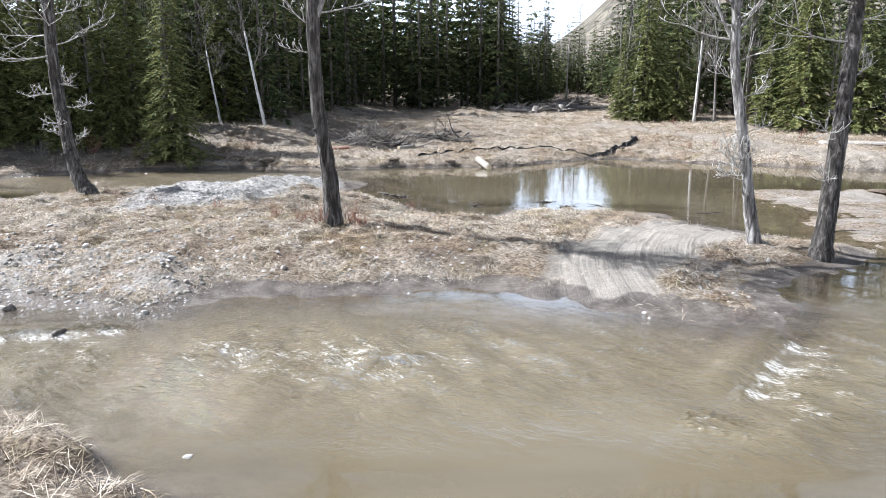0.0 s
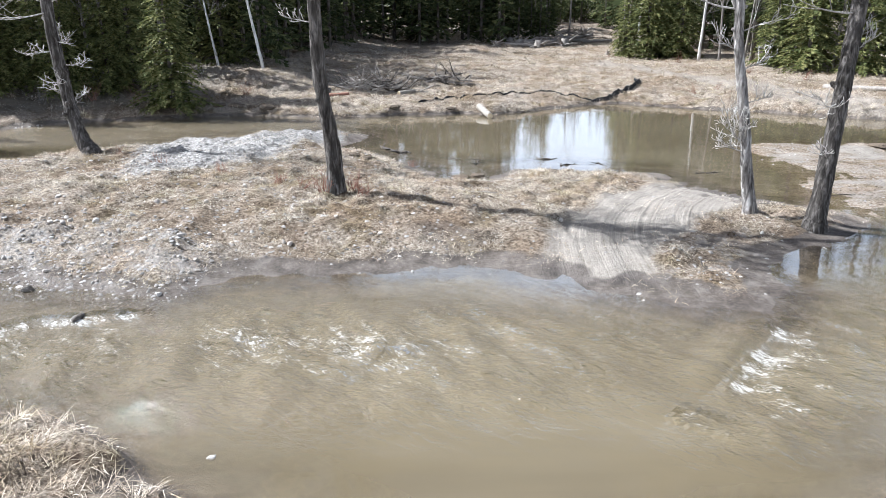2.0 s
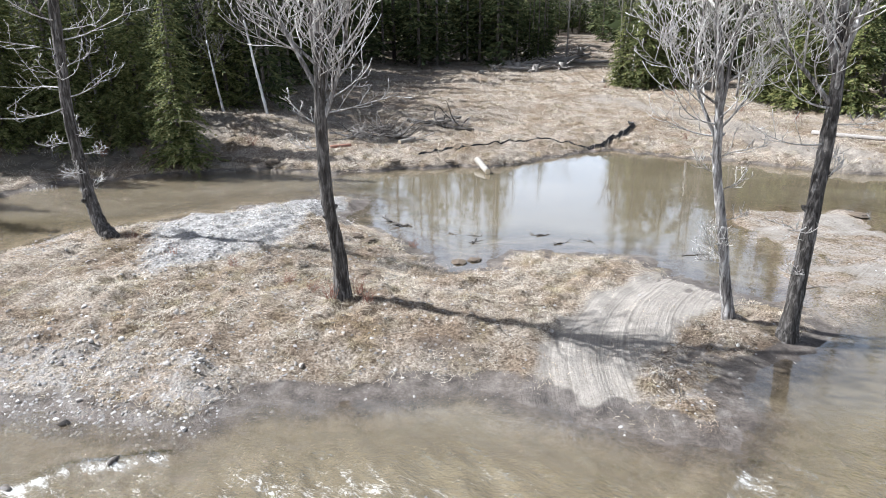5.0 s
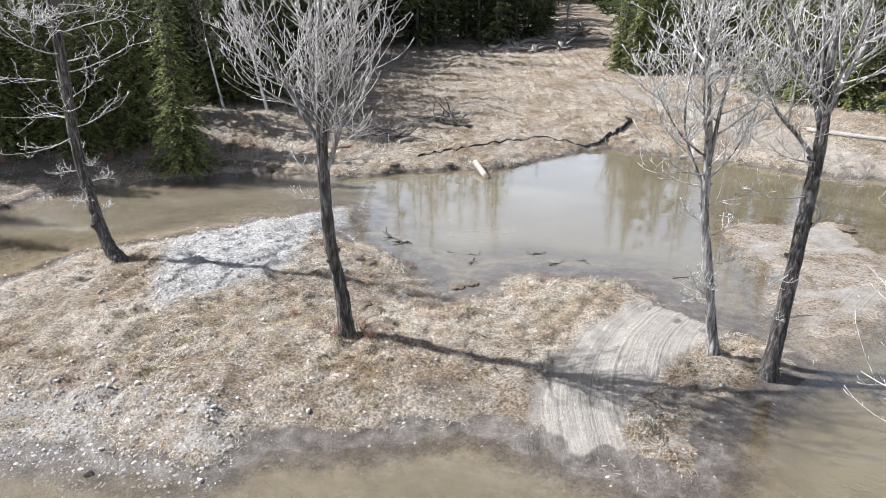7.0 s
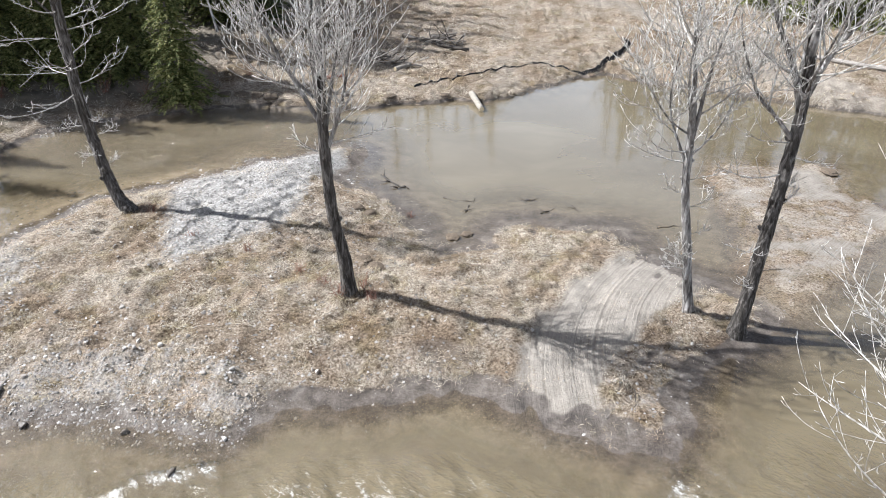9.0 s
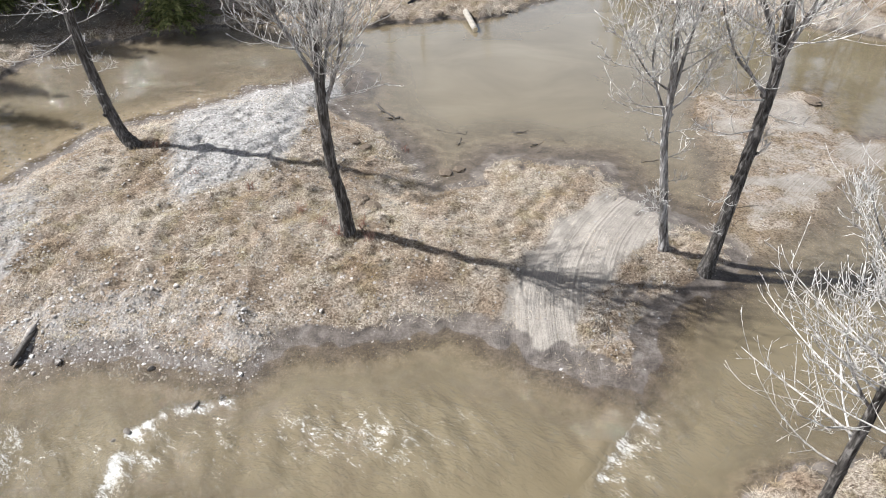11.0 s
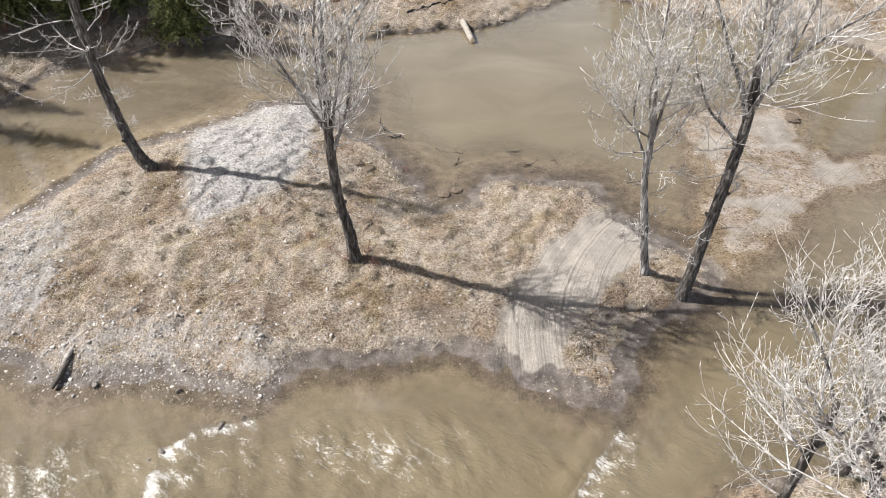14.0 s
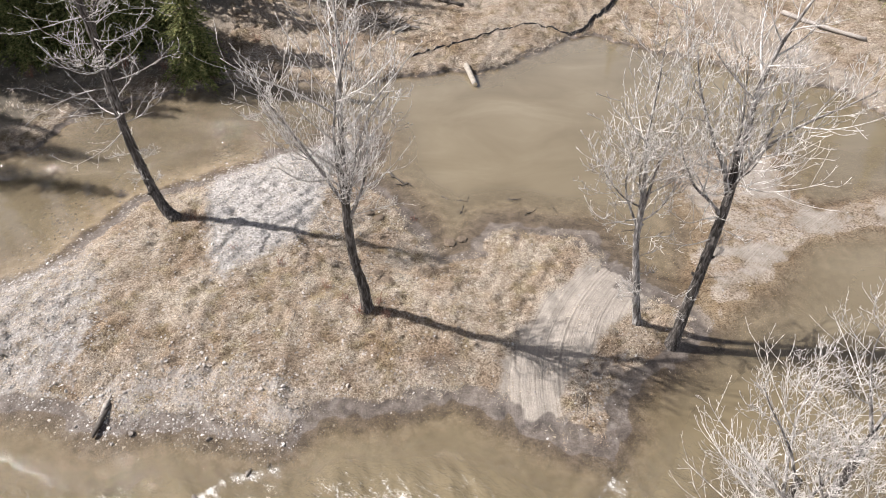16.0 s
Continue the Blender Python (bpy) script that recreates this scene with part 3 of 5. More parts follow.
def spline(pts, steps):
    """Points along a smooth line through the given ones."""
    P = [Vector(p) for p in pts]
    P = [P[0] * 2 - P[1]] + P + [P[-1] * 2 - P[-2]]
    out = []
    for i in range(1, len(P) - 2):
        for s in range(steps):
            u = s / steps
            a, b, c, d = P[i - 1], P[i], P[i + 1], P[i + 2]
            out.append(0.5 * (2 * b + (c - a) * u + (2 * a - 5 * b + 4 * c - d) * u * u + (3 * b - a - 3 * c + d) * u ** 3))
    out.append(P[-2])
    return out


def grow(verts, faces, rng, start, way, length, radius, level, top, kids=(8, 6, 4), up=0.25, crook=0.1, thin=0.0095, limb=None):
    """One limb with its side shoots, which start out wide and sweep upwards, down to short spurs. limb: lists of its own for the first level."""
    n = (14, 10, 6, 3, 3)[min(level, 4)]
    pts, radii, p, d = [start.copy()], [radius], start.copy(), way.normalized()
    sway = Vector((rng.gauss(0, 1), rng.gauss(0, 1), rng.gauss(0, 0.6))) * crook * 0.6
    lift = up * rng.uniform(0.5, 1.5)
    for i in range(n):
        if rng.random() < 0.3:  # the shoot turns at a bud
            sway = Vector((rng.gauss(0, 1), rng.gauss(0, 1), rng.gauss(0, 0.7))) * crook * 0.9
        d = (d + (sway + Vector((0, 0, lift * (0.3 + 0.9 * i / n)))) * (7.0 / n)).normalized()
        p = p + d * (length / n) * rng.uniform(0.8, 1.2)
        pts.append(p.copy())
        radii.append(max(thin, radius * (1 - 0.82 * ((i + 1) / n) ** 0.85)))
    tube(*(limb or (verts, faces)), pts, radii, (10, 6, 4, 3, 3)[min(level, 4)], rng if limb else None, 0.08 if limb else 0.0)
    if level >= top:
        return
    m = kids[min(level, len(kids) - 1)]
    around = rng.uniform(0, 6.28)
    for k in range(m):
        u = 0.16 + 0.82 * (k + rng.uniform(0.05, 0.95)) / m
        i = min(n - 1, int(u * n))
        base = pts[i].lerp(pts[i + 1], u * n - i)
        along = (pts[i + 1] - pts[i]).normalized()
        ref = along.orthogonal().normalized()
        around += 2.4 + rng.uniform(-0.7, 0.7)
        side = ref * math.cos(around) + along.cross(ref) * math.sin(around)
        if side.z < -0.2:
            side.z *= 0.3
        turn = rng.uniform(0.6, 1.15)
        reach = length * rng.uniform(0.26, 0.70) * (1.15 - 0.6 * u) if level < 2 else rng.uniform(0.05, 0.26)
        grow(verts, faces, rng, base, along * math.cos(turn) + side * math.sin(turn), reach, max(thin, radii[i] * rng.uniform(0.4, 0.62)), level + 1, top, kids, up * 1.15, crook, thin)


def bare_tree(name, trunk, girth, seed, limbs, top=3, label="", side_limbs=(), kids=(7, 6, 5, 4), bark=None, twig=None, group="", flare=0.5, up=0.25, crook=0.1, limb_bark=None, thin=0.0095):
    """A leafless tree. trunk: points up to the fork; limbs: (way, length, radius) that rise from the fork; side_limbs: (height share, way, length, radius)."""
    rng = random.Random(seed)
    base = Vector(trunk[0])
    root = new(name)
    root.location = base
    pts = spline([Vector(p) - base for p in trunk], 8)
    pts[0] = pts[0] - Vector((0, 0, 0.25))
    n = len(pts)
    radii = [girth * (1 - 0.42 * i / (n - 1)) * (1 + flare * math.exp(-i * 26 / n / 2.4)) * rng.uniform(0.95, 1.06) for i in range(n)]
    verts, faces = [], []
    tube(verts, faces, pts, radii, 14, rng, 0.07)
    for k in range(5):  # knots and stubs of lost limbs
        i = rng.randrange(n // 4, n - 2)
        a = rng.uniform(0, 6.28)
        out = Vector((math.cos(a), math.sin(a), 0.5)).normalized()
        tube(verts, faces, [pts[i], pts[i] + out * radii[i] * 1.3, pts[i] + out * radii[i] * 1.7], [radii[i] * 0.55, radii[i] * 0.4, radii[i] * 0.15], 7, rng, 0.1)
    mesh_object("trunk", verts, faces, bark or BARK, root, "furrowed grey bark")
    verts, faces = [], []
    fork = pts[-1]
    for k, (way, length, radius) in enumerate(limbs):
        foot = pts[max(0, n - 2 - int((2 + (k * 2) % 5) * n * 0.05))] if k else fork - Vector((0, 0, 0.15))
        lv, lf = [], []
        grow(verts, faces, rng, foot, Vector(way), length, radius * 0.85, 0, top, kids, up, crook, thin, limb=(lv, lf))
        mesh_object("limb", lv, lf, limb_bark or LIMB, root)
    for share, way, length, radius in side_limbs:
        grow(verts, faces, rng, pts[int(share * (n - 1))], Vector(way), length, radius, 1, top, kids, 0.12, crook, thin)
    mesh_object("crown", verts, faces, twig or TWIG, root, "pale leafless branches")
    tagged(root, label, "tree", group)
    return root


def spruce_parts(seed, tall, wide, rows, boughs, sprays, bare=0.04, gap=0.0, coarse=1.0):
    """Vertices and faces of a spruce: trunk, and a crown of drooping boughs set with sprays of needles."""
    rng = random.Random(seed)
    tv, tf = [], []
    tube(tv, tf, [Vector((0, 0, -0.3)), Vector((0, 0, tall * 0.4)), Vector((0, 0, tall * 0.98))], [tall * 0.0095, tall * 0.007, 0.015], 7)
    for k in range(int(10 + 60 * bare)):  # dead lower branches
        z, a, ln = tall * rng.uniform(0.05, bare + 0.18), rng.uniform(0, 6.28), rng.uniform(0.5, 1.4)
        out = Vector((math.cos(a), math.sin(a), -0.25))
        tube(tv, tf, [Vector((0, 0, z)), Vector((0, 0, z)) + out * ln * 0.6, Vector((0, 0, z)) + out * ln + Vector((0, 0, 0.1))], [0.018, 0.012, 0.004], 3)
    verts, faces = [], []
    for r in range(rows):
        z = tall * (bare + (0.985 - bare) * (r + rng.uniform(-0.3, 0.3)) / rows)
        share = 1 - z / tall
        reach = wide * (0.05 + share ** 0.85) * rng.uniform(0.85, 1.1)
        if bare > 0.08:
            reach *= 0.5 + 0.5 * min(1.0, (z / tall - bare) / 0.15 + 0.2)
        for b in range(max(4, int(boughs * (0.5 + 0.6 * share)))):
            if rng.random() < gap:
                continue
            a = rng.uniform(0, 2 * math.pi)
            ln = reach * rng.uniform(0.55, 1.12)
            out = Vector((math.cos(a), math.sin(a), 0))
            side = Vector((-out.y, out.x, 0))
            lift, droop = rng.uniform(0.0, 0.3), rng.uniform(0.35, 0.8)
            m = max(3, int(sprays * (0.35 + 0.65 * ln / wide)))
            for s in range(m):
                u = (s + rng.uniform(0.1, 0.9)) / m
                c = out * (ln * (0.1 + 0.9 * u)) + Vector((0, 0, z + ln * (lift * u - droop * u * u * 0.8)))
                w = (ln * 0.26 * (1.1 - 0.7 * u) * rng.uniform(0.6, 1.3) + 0.10) * coarse
                q = rng.choice((-1, 1)) if u < 0.85 else rng.uniform(-0.3, 0.3)
                tip = c + side * (q * w) + out * (w * rng.uniform(0.5, 1.2)) - Vector((0, 0, w * rng.uniform(0.1, 0.7)))
                mid = c.lerp(tip, 0.45)
                across = (tip - c).cross(Vector((rng.gauss(0, 0.7), rng.gauss(0, 0.7), 1))).normalized() * (w * (0.2 if coarse < 1 else 0.3) + 0.015)
                i = len(verts)
                verts += [c, mid + across - Vector((0, 0, 0.35 * w * rng.random())), tip, mid - across - Vector((0, 0, 0.2 * w * rng.random()))]
                faces += [(i, i + 1, i + 2), (i, i + 2, i + 3)]
    return (tv, tf), (verts, faces)


def spruce(seed, tall, wide, rows, boughs, sprays, label, needles, bare=0.04, gap=0.0, group="spruces of the forest edge", coarse=1.0):
    (tv, tf), (cv, cf) = spruce_parts(seed, tall, wide, rows, boughs, sprays, bare, gap, coarse)
    root = new("spruce_tree")
    mesh_object("trunk", tv, tf, SPRUCE_BARK, root)
    mesh_object("crown", cv, cf, needles, root, "", False)
    return tagged(root, label, "spruce tree", group)


def stand(x, y, turn=0.0, sink=0.0, lean=(0.0, 0.0)):
    return pose(x, y, high(x, y) - sink, lean[0], lean[1], turn)


# ---- cottonwoods on the island ----
CROWN = (14, 7, 3)
bare_tree("cottonwood_tree", [(-3.2, 20.1, 0.5), (-3.27, 20.1, 2.1), (-3.5, 19.95, 4.1), (-3.5, 19.75, 6.8), (-3.42, 19.75, 8.7)], 0.24, 4,
          [((0.0, 0.06, 1), 8.0, 0.17), ((-0.5, 0.05, 1), 5.8, 0.10), ((0.5, -0.1, 1), 5.6, 0.10), ((-0.12, -0.2, 1), 6.6, 0.10), ((0.16, 0.2, 1), 6.4, 0.09), ((-0.75, 0.3, 0.55), 3.9, 0.06), ((0.1, -0.6, 0.8), 3.4, 0.05)],
          label="tall leafless cottonwood with pale branches on the gravel island", side_limbs=[(0.70, (-1, -0.4, 0.5), 1.4, 0.03), (0.73, (1, 0.2, 0.1), 2.4, 0.03), (0.65, (-1, 0, 0.2), 0.9, 0.02), (0.76, (0.8, 0.6, 0.3), 2.2, 0.03)],
          group="cottonwoods on the island", kids=CROWN, up=0.17, crook=0.11, thin=0.0092)
lean_rng = random.Random(77)
bare_tree("cottonwood_tree", [(-13.5, 26.6, 0.5), (-13.95, 26.75, 1.15), (-14.35, 27.0, 2.6), (-14.55, 27.0, 5.4), (-14.5, 27.1, 8.2), (-14.4, 27.1, 11.0), (-14.6, 27.1, 13.0)], 0.27, 9,
          [((-0.2, 0.1, 1), 4.0, 0.09), ((0.3, 0.2, 1), 3.8, 0.09), ((-0.5, -0.4, 0.7), 3.6, 0.07), ((0.5, -0.3, 0.6), 3.4, 0.07)],
          label="leaning dark-barked cottonwood rooted at the creek's edge", group="cottonwoods on the island", kids=(9, 7, 5), crook=0.2, up=0.1, limb_bark=BARK, thin=0.0092,
          side_limbs=[(u, (math.cos(a), math.sin(a), lean_rng.uniform(-0.3, 0.3)), (1.0 if u < 0.5 else 3.0) * lean_rng.uniform(0.7, 1.3), 0.018 if u < 0.5 else 0.03)
                      for u, a in [(0.34 + 0.62 * k / 24, k * 2.4 + lean_rng.uniform(-0.4, 0.4)) for k in range(24)]])
bare_tree("cottonwood_tree", [(8.85, 19.4, 0.15), (8.6, 19.4, 1.3), (8.33, 19.4, 2.8), (7.95, 19.6, 5.0), (7.9, 19.8, 6.5), (7.8, 19.9, 7.9)], 0.175, 14,
          [((-0.1, 0.1, 1), 6.2, 0.10), ((0.16, 0.05, 1), 6.0, 0.09), ((-0.4, 0.2, 1), 5.0, 0.07), ((-0.9, -0.1, 0.45), 3.6, 0.05), ((0.5, -0.3, 0.8), 3.4, 0.05), ((-0.4, -0.4, 0.8), 4.0, 0.06)],
          label="slender leafless cottonwood with whitish upper trunk", bark=LIMB, side_limbs=[(0.32, (-1, -0.4, 0.3), 1.1, 0.022), (0.33, (-0.8, 0.3, 0.9), 1.2, 0.02), (0.34, (-0.9, -0.3, 0.7), 1.4, 0.024), (0.34, (-0.4, 0.6, 1), 1.1, 0.018), (0.35, (-0.5, -0.7, 0.5), 1.0, 0.02), (0.34, (-1, 0.1, 0.1), 0.9, 0.018),
                                                                                             (0.46, (1, -0.3, 0.4), 0.8, 0.018), (0.53, (0.9, 0.3, 0.5), 1.1, 0.02), (0.58, (-1, 0.1, 0.3), 1.0, 0.02), (0.64, (0.8, -0.3, 0.3), 1.5, 0.022), (0.72, (-1, 0, 0.2), 2.4, 0.03), (0.77, (-1, -0.3, 0.1), 3.0, 0.03), (0.78, (0.6, 0.8, 0.2), 2.2, 0.03)],
          group="cottonwoods on the island", flare=0.3, kids=CROWN, up=0.14, crook=0.13, thin=0.0092)
bare_tree("cottonwood_tree", [(10.1, 18.2, 0.0), (10.2, 18.3, 1.3), (10.42, 18.6, 3.5), (10.75, 19.1, 6.0), (10.9, 19.4, 7.6), (10.85, 19.6, 9.2)], 0.25, 23,
          [((0.0, 0.1, 1), 7.0, 0.16), ((-0.34, 0.0, 1), 6.4, 0.14), ((-0.62, 0.1, 0.8), 4.8, 0.09), ((0.22, -0.1, 1), 6.2, 0.12), ((-0.15, -0.3, 1), 5.8, 0.09), ((0.45, 0.1, 0.9), 4.6, 0.08), ((0.05, 0.35, 1), 5.6, 0.09)],
          label="leaning leafless cottonwood at the island's tip beside the water", side_limbs=[(0.29, (-0.8, -0.7, 0.1), 0.9, 0.018), (0.42, (-0.7, -0.6, -0.2), 1.5, 0.022), (0.51, (1, -0.4, 0.2), 0.8, 0.03), (0.53, (0.9, 0.4, 0.4), 0.8, 0.025), (0.59, (-1, -0.4, -0.15), 2.6, 0.03),
                                                                                                (0.69, (-0.9, -0.3, 0.1), 2.8, 0.035), (0.64, (0.5, -1, 0.0), 1.6, 0.025)], group="cottonwoods on the island", flare=0.3, kids=CROWN, up=0.15, crook=0.12, thin=0.0092)

# ---- cottonwoods on the near bank ----
bare_tree("cottonwood_tree", [(9.2, 7.6, 0.6), (9.0, 7.6, 3.5), (8.82, 7.6, 6.2), (8.83, 7.7, 8.2)], 0.15, 31,
          [((-0.4, 0.6, 0.8), 3.2, 0.06), ((0.25, 0.75, 0.7), 4.2, 0.07), ((-0.7, 0.1, 0.7), 2.8, 0.05), ((-0.3, -0.8, 0.7), 3.0, 0.06), ((0.7, 0, 0.8), 3.0, 0.06)],
          label="leafless pale-twigged tree on the near bank", group="trees of the near bank", kids=(11, 9, 3), up=0.14, crook=0.09, limb_bark=LIMB, thin=0.0062,
          side_limbs=[(0.45, (-1, 0.3, 0.3), 2.8, 0.03), (0.55, (-0.7, 0.8, 0.3), 3.0, 0.035), (0.62, (-1, -0.2, 0.4), 2.8, 0.035), (0.7, (-0.6, 0.9, 0.4), 3.2, 0.035), (0.76, (-1, 0.5, 0.4), 3.0, 0.035), (0.84, (-0.5, 1, 0.2), 3.2, 0.035),
                      (0.9, (-1, 0.2, 0.5), 2.6, 0.03), (0.5, (0.2, 1, 0.3), 2.6, 0.03)])
bare_tree("cottonwood_tree", [(13.0, 10.3, 0.45), (12.95, 10.2, 2.5), (12.6, 10.0, 5.0), (12.4, 9.9, 6.6)], 0.19, 37,
          [((-0.4, 0.2, 1), 4.2, 0.08), ((0.2, 0.4, 1), 4.4, 0.09), ((-0.7, -0.3, 0.7), 3.4, 0.06), ((0.6, 0, 0.9), 3.4, 0.07), ((-0.6, 0.6, 0.6), 3.2, 0.05)],
          label="leafless tree with thick dark trunk above the water", group="trees of the near bank", kids=(11, 9, 3), up=0.14, crook=0.09, limb_bark=LIMB, thin=0.0062, side_limbs=[(0.6, (-1, 0.3, 0.2), 2.8, 0.03), (0.75, (-0.8, -0.5, 0.3), 2.6, 0.03), (0.85, (-0.6, 0.8, 0.2), 2.8, 0.03)])
bare_tree("cottonwood_tree", [(10.4, 6.2, 0.7), (10.2, 6.2, 4.0), (9.4, 6.2, 7.0), (8.9, 6.3, 8.4)], 0.16, 41,
          [((-0.7, 0.3, 0.5), 3.0, 0.06), ((-0.2, 0.7, 0.8), 3.2, 0.06), ((0.4, 0.2, 1), 3.4, 0.06), ((-0.5, -0.5, 0.8), 2.6, 0.05)],
          label="leafless forked tree on the near bank", group="trees of the near bank", kids=(11, 9, 3), up=0.14, crook=0.09, limb_bark=LIMB, thin=0.0062, side_limbs=[(0.6, (-0.9, 0.6, 0.2), 3.0, 0.035), (0.75, (-0.7, 0.7, 0.1), 2.8, 0.035), (0.88, (-1, 0.2, 0.1), 2.6, 0.03)])

# ---- forest ----
kinds = [spruce(50 + i, tall, wide, 54, 13, 32, "green spruce with drooping boughs at the forest edge", NEEDLES, 0.02, 0.0, "spruces of the forest edge", 0.5) for i, (tall, wide) in enumerate(((13, 2.3), (15, 2.5), (17, 2.8)))]
dark = [spruce(70 + i, tall, wide, 29, 8, 11, "tall dark spruce of the dense forest", NEEDLES_DARK, bare, 0.15, "spruces of the dense forest", 0.98) for i, (tall, wide, bare) in
        enumerate(((18, 2.7, 0.06), (20, 2.8, 0.1), (17, 2.5, 0.04), (22, 3.0, 0.12)))]
EDGE = [(0, -15.6, 40.9, 0.95), (1, -19.5, 45, 1.0), (1, -23, 46.5, 1.1), (2, -28, 46, 1.0), (1, -31.5, 40.5, 1.0), (2, -36, 36.5, 1.0), (2, -35.6, 33.8, 1.15), (0, -33.5, 37.5, 0.8),
        (1, -41.5, 32.5, 1.0), (2, -38, 37.5, 1.0), (1, -43, 35, 1.0), (2, -16.5, 54, 1.0), (0, 18.3, 73, 0.75), (2, 20.3, 72.5, 1.05), (1, 23.3, 71.5, 0.95), (0, 22, 74.5, 1.1), (2, 29, 57.5, 1.05), (1, 32, 55, 1.0), (0, 27.5, 60.5, 0.9), (2, 34.5, 50, 1.1), (1, 37, 46.5, 1.0),
        (0, -20.5, 43.8, 0.9), (1, -24, 43.5, 1.0), (2, -28.5, 42.4, 1.0), (1, -31, 41.2, 1.0), (0, -26.2, 41.3, 0.7), (2, 31.5, 62, 1.05), (2, 40, 46, 1.0),
        (1, -26.4, 42.8, 0.9), (0, -22.3, 42.6, 0.8)]


def put_copy(src, used, m, s):
    """Stands the first of a kind at its place, or a copy of it."""
    if src in used:
        src = copy_thing(src, m)
    else:
        used.append(src)
        src.matrix_world = m
    src.scale = s


used = []
for k, x, y, s in EDGE:
    put_copy(kinds[k], used, stand(x, y, (x * 37 + y * 91) % 360), (s, s, s))


def in_forest(x, y):
    if y > 175 or 0.14 * y < x < 0.26 * y and y > 148:
        return True
    if x < -19:
        return y > 44.5 or x < -30 and y > 41
    if x < -12.5:
        return y > 52
    if x < 0.15 * y:
        return y > 92 + 3 * math.sin(x * 0.7) or x < -9 and y > 72
    return y > max(72, 76 - (x - 18) * 1.75) - 14 * (x > 27) and x > 0.252 * y or x > 28 and y > 60 - (x - 28) * 1.5 and y > 43


rng = random.Random(5)
spots, far_spots = [], []
for _ in range(600):  # the stand along the clearing's western side
    x, y = rng.uniform(-26, -10.5), rng.uniform(53, 84)
    if in_forest(x, y) and not any((x - a) ** 2 + (y - b) ** 2 < 2.3 ** 2 for a, b in spots):
        spots.append((x, y))
tries = 0
while tries < 5000 and len(spots) < 290:
    tries += 1
    y = 44 + 60 * rng.random()
    x = rng.uniform(-0.85, 0.85) * y
    if tries % 3 == 0:
        x, y = rng.uniform(-16, 16), rng.uniform(90, 100)
    if tries % 3 == 1:
        y = rng.uniform(95, 185)
        x = rng.uniform(0.05, 0.27) * y
    corridor = 0.06 * y < x < 0.26 * y and y > 92
    if not in_forest(x, y) or not (y < 72 or -16 < x < 16 and y < 100 or x > 16 and y < 88 or corridor):
        continue
    gap = (2.9 if y < 55 else 2.2) if x < -9 and y < 72 else 1.9
    if any((x - a) ** 2 + (y - b) ** 2 < gap ** 2 for a, b in spots) or any((x - e[1]) ** 2 + (y - e[2]) ** 2 < 4.5 for e in EDGE):
        continue
    spots.append((x, y))
for gy_ in np.arange(62, 205, 3.3):
    for gx_ in np.arange(-0.82 * gy_, 0.82 * gy_, 3.2 + gy_ * 0.012):
        x, y = gx_ + rng.uniform(-1, 1), gy_ + rng.uniform(-1, 1)
        if in_forest(x, y) and not (y < 72 or -16 < x < 16 and y < 100 or x > 16 and y < 88) and rng.random() < (0.5 if 0.06 * y < x < 0.27 * y else 0.95 if abs(x) < 0.5 * y and y < 130 else 0.3):
            far_spots.append((x, y))
for x, y in spots:
    s = rng.uniform(0.8, 1.15) * (0.72 if 0.085 * y < x < 0.25 * y else 1.15 if -14 < x and y > 80 else 1.0)
    put_copy(rng.choice(dark), used, stand(x, y, rng.uniform(0, 360), 0.1), (s, s, s * rng.uniform(0.95, 1.15)))

# the woods behind them, past counting
deep = [[(np.array([tuple(v) for v in vs]), np.array([f[:3] for f in fs if len(f) == 3] + [(f[0], f[2], f[3]) for f in fs if len(f) == 4] + [f[:3] for f in fs if len(f) == 4])) for vs, fs in
         spruce_parts(80 + i, tall, wide, 16, 5, 4, 0.1, 0.1, 2.4)] for i, (tall, wide) in enumerate(((19, 2.5), (22, 2.7), (17, 2.4)))]
co, tri, at = [], [], 0
far_z = land(np.array([p[0] for p in far_spots]), np.array([p[1] for p in far_spots]))["z"]
for (x, y), z in zip(far_spots, far_z):
    _, (vs, fs) = rng.choice(deep)
    th, s = rng.uniform(0, 6.28), rng.uniform(0.85, 1.2) * (0.72 if 0.085 * y < x < 0.25 * y else 1.1)
    c, sn = math.cos(th) * s, math.sin(th) * s
    co.append(np.stack([vs[:, 0] * c - vs[:, 1] * sn + x, vs[:, 0] * sn + vs[:, 1] * c + y, vs[:, 2] * s + z], -1))
    tri.append(fs + at)
    at += len(vs)
mesh = bpy.data.meshes.new("far_woods")
co, tri = np.concatenate(co), np.concatenate(tri)
mesh.vertices.add(len(co))
mesh.vertices.foreach_set("co", co.astype(np.float32).ravel())
mesh.loops.add(tri.size)
mesh.loops.foreach_set("vertex_index", tri.astype(np.int32).ravel())
mesh.polygons.add(len(tri))
mesh.polygons.foreach_set("loop_start", np.arange(0, tri.size, 3, dtype=np.int32))
mesh.update(calc_edges=True)
mesh.materials.append(NEEDLES_DARK)
tagged(new("far_woods", mesh), "dense dark spruce woods behind the clearing", "woods", kind="stuff")

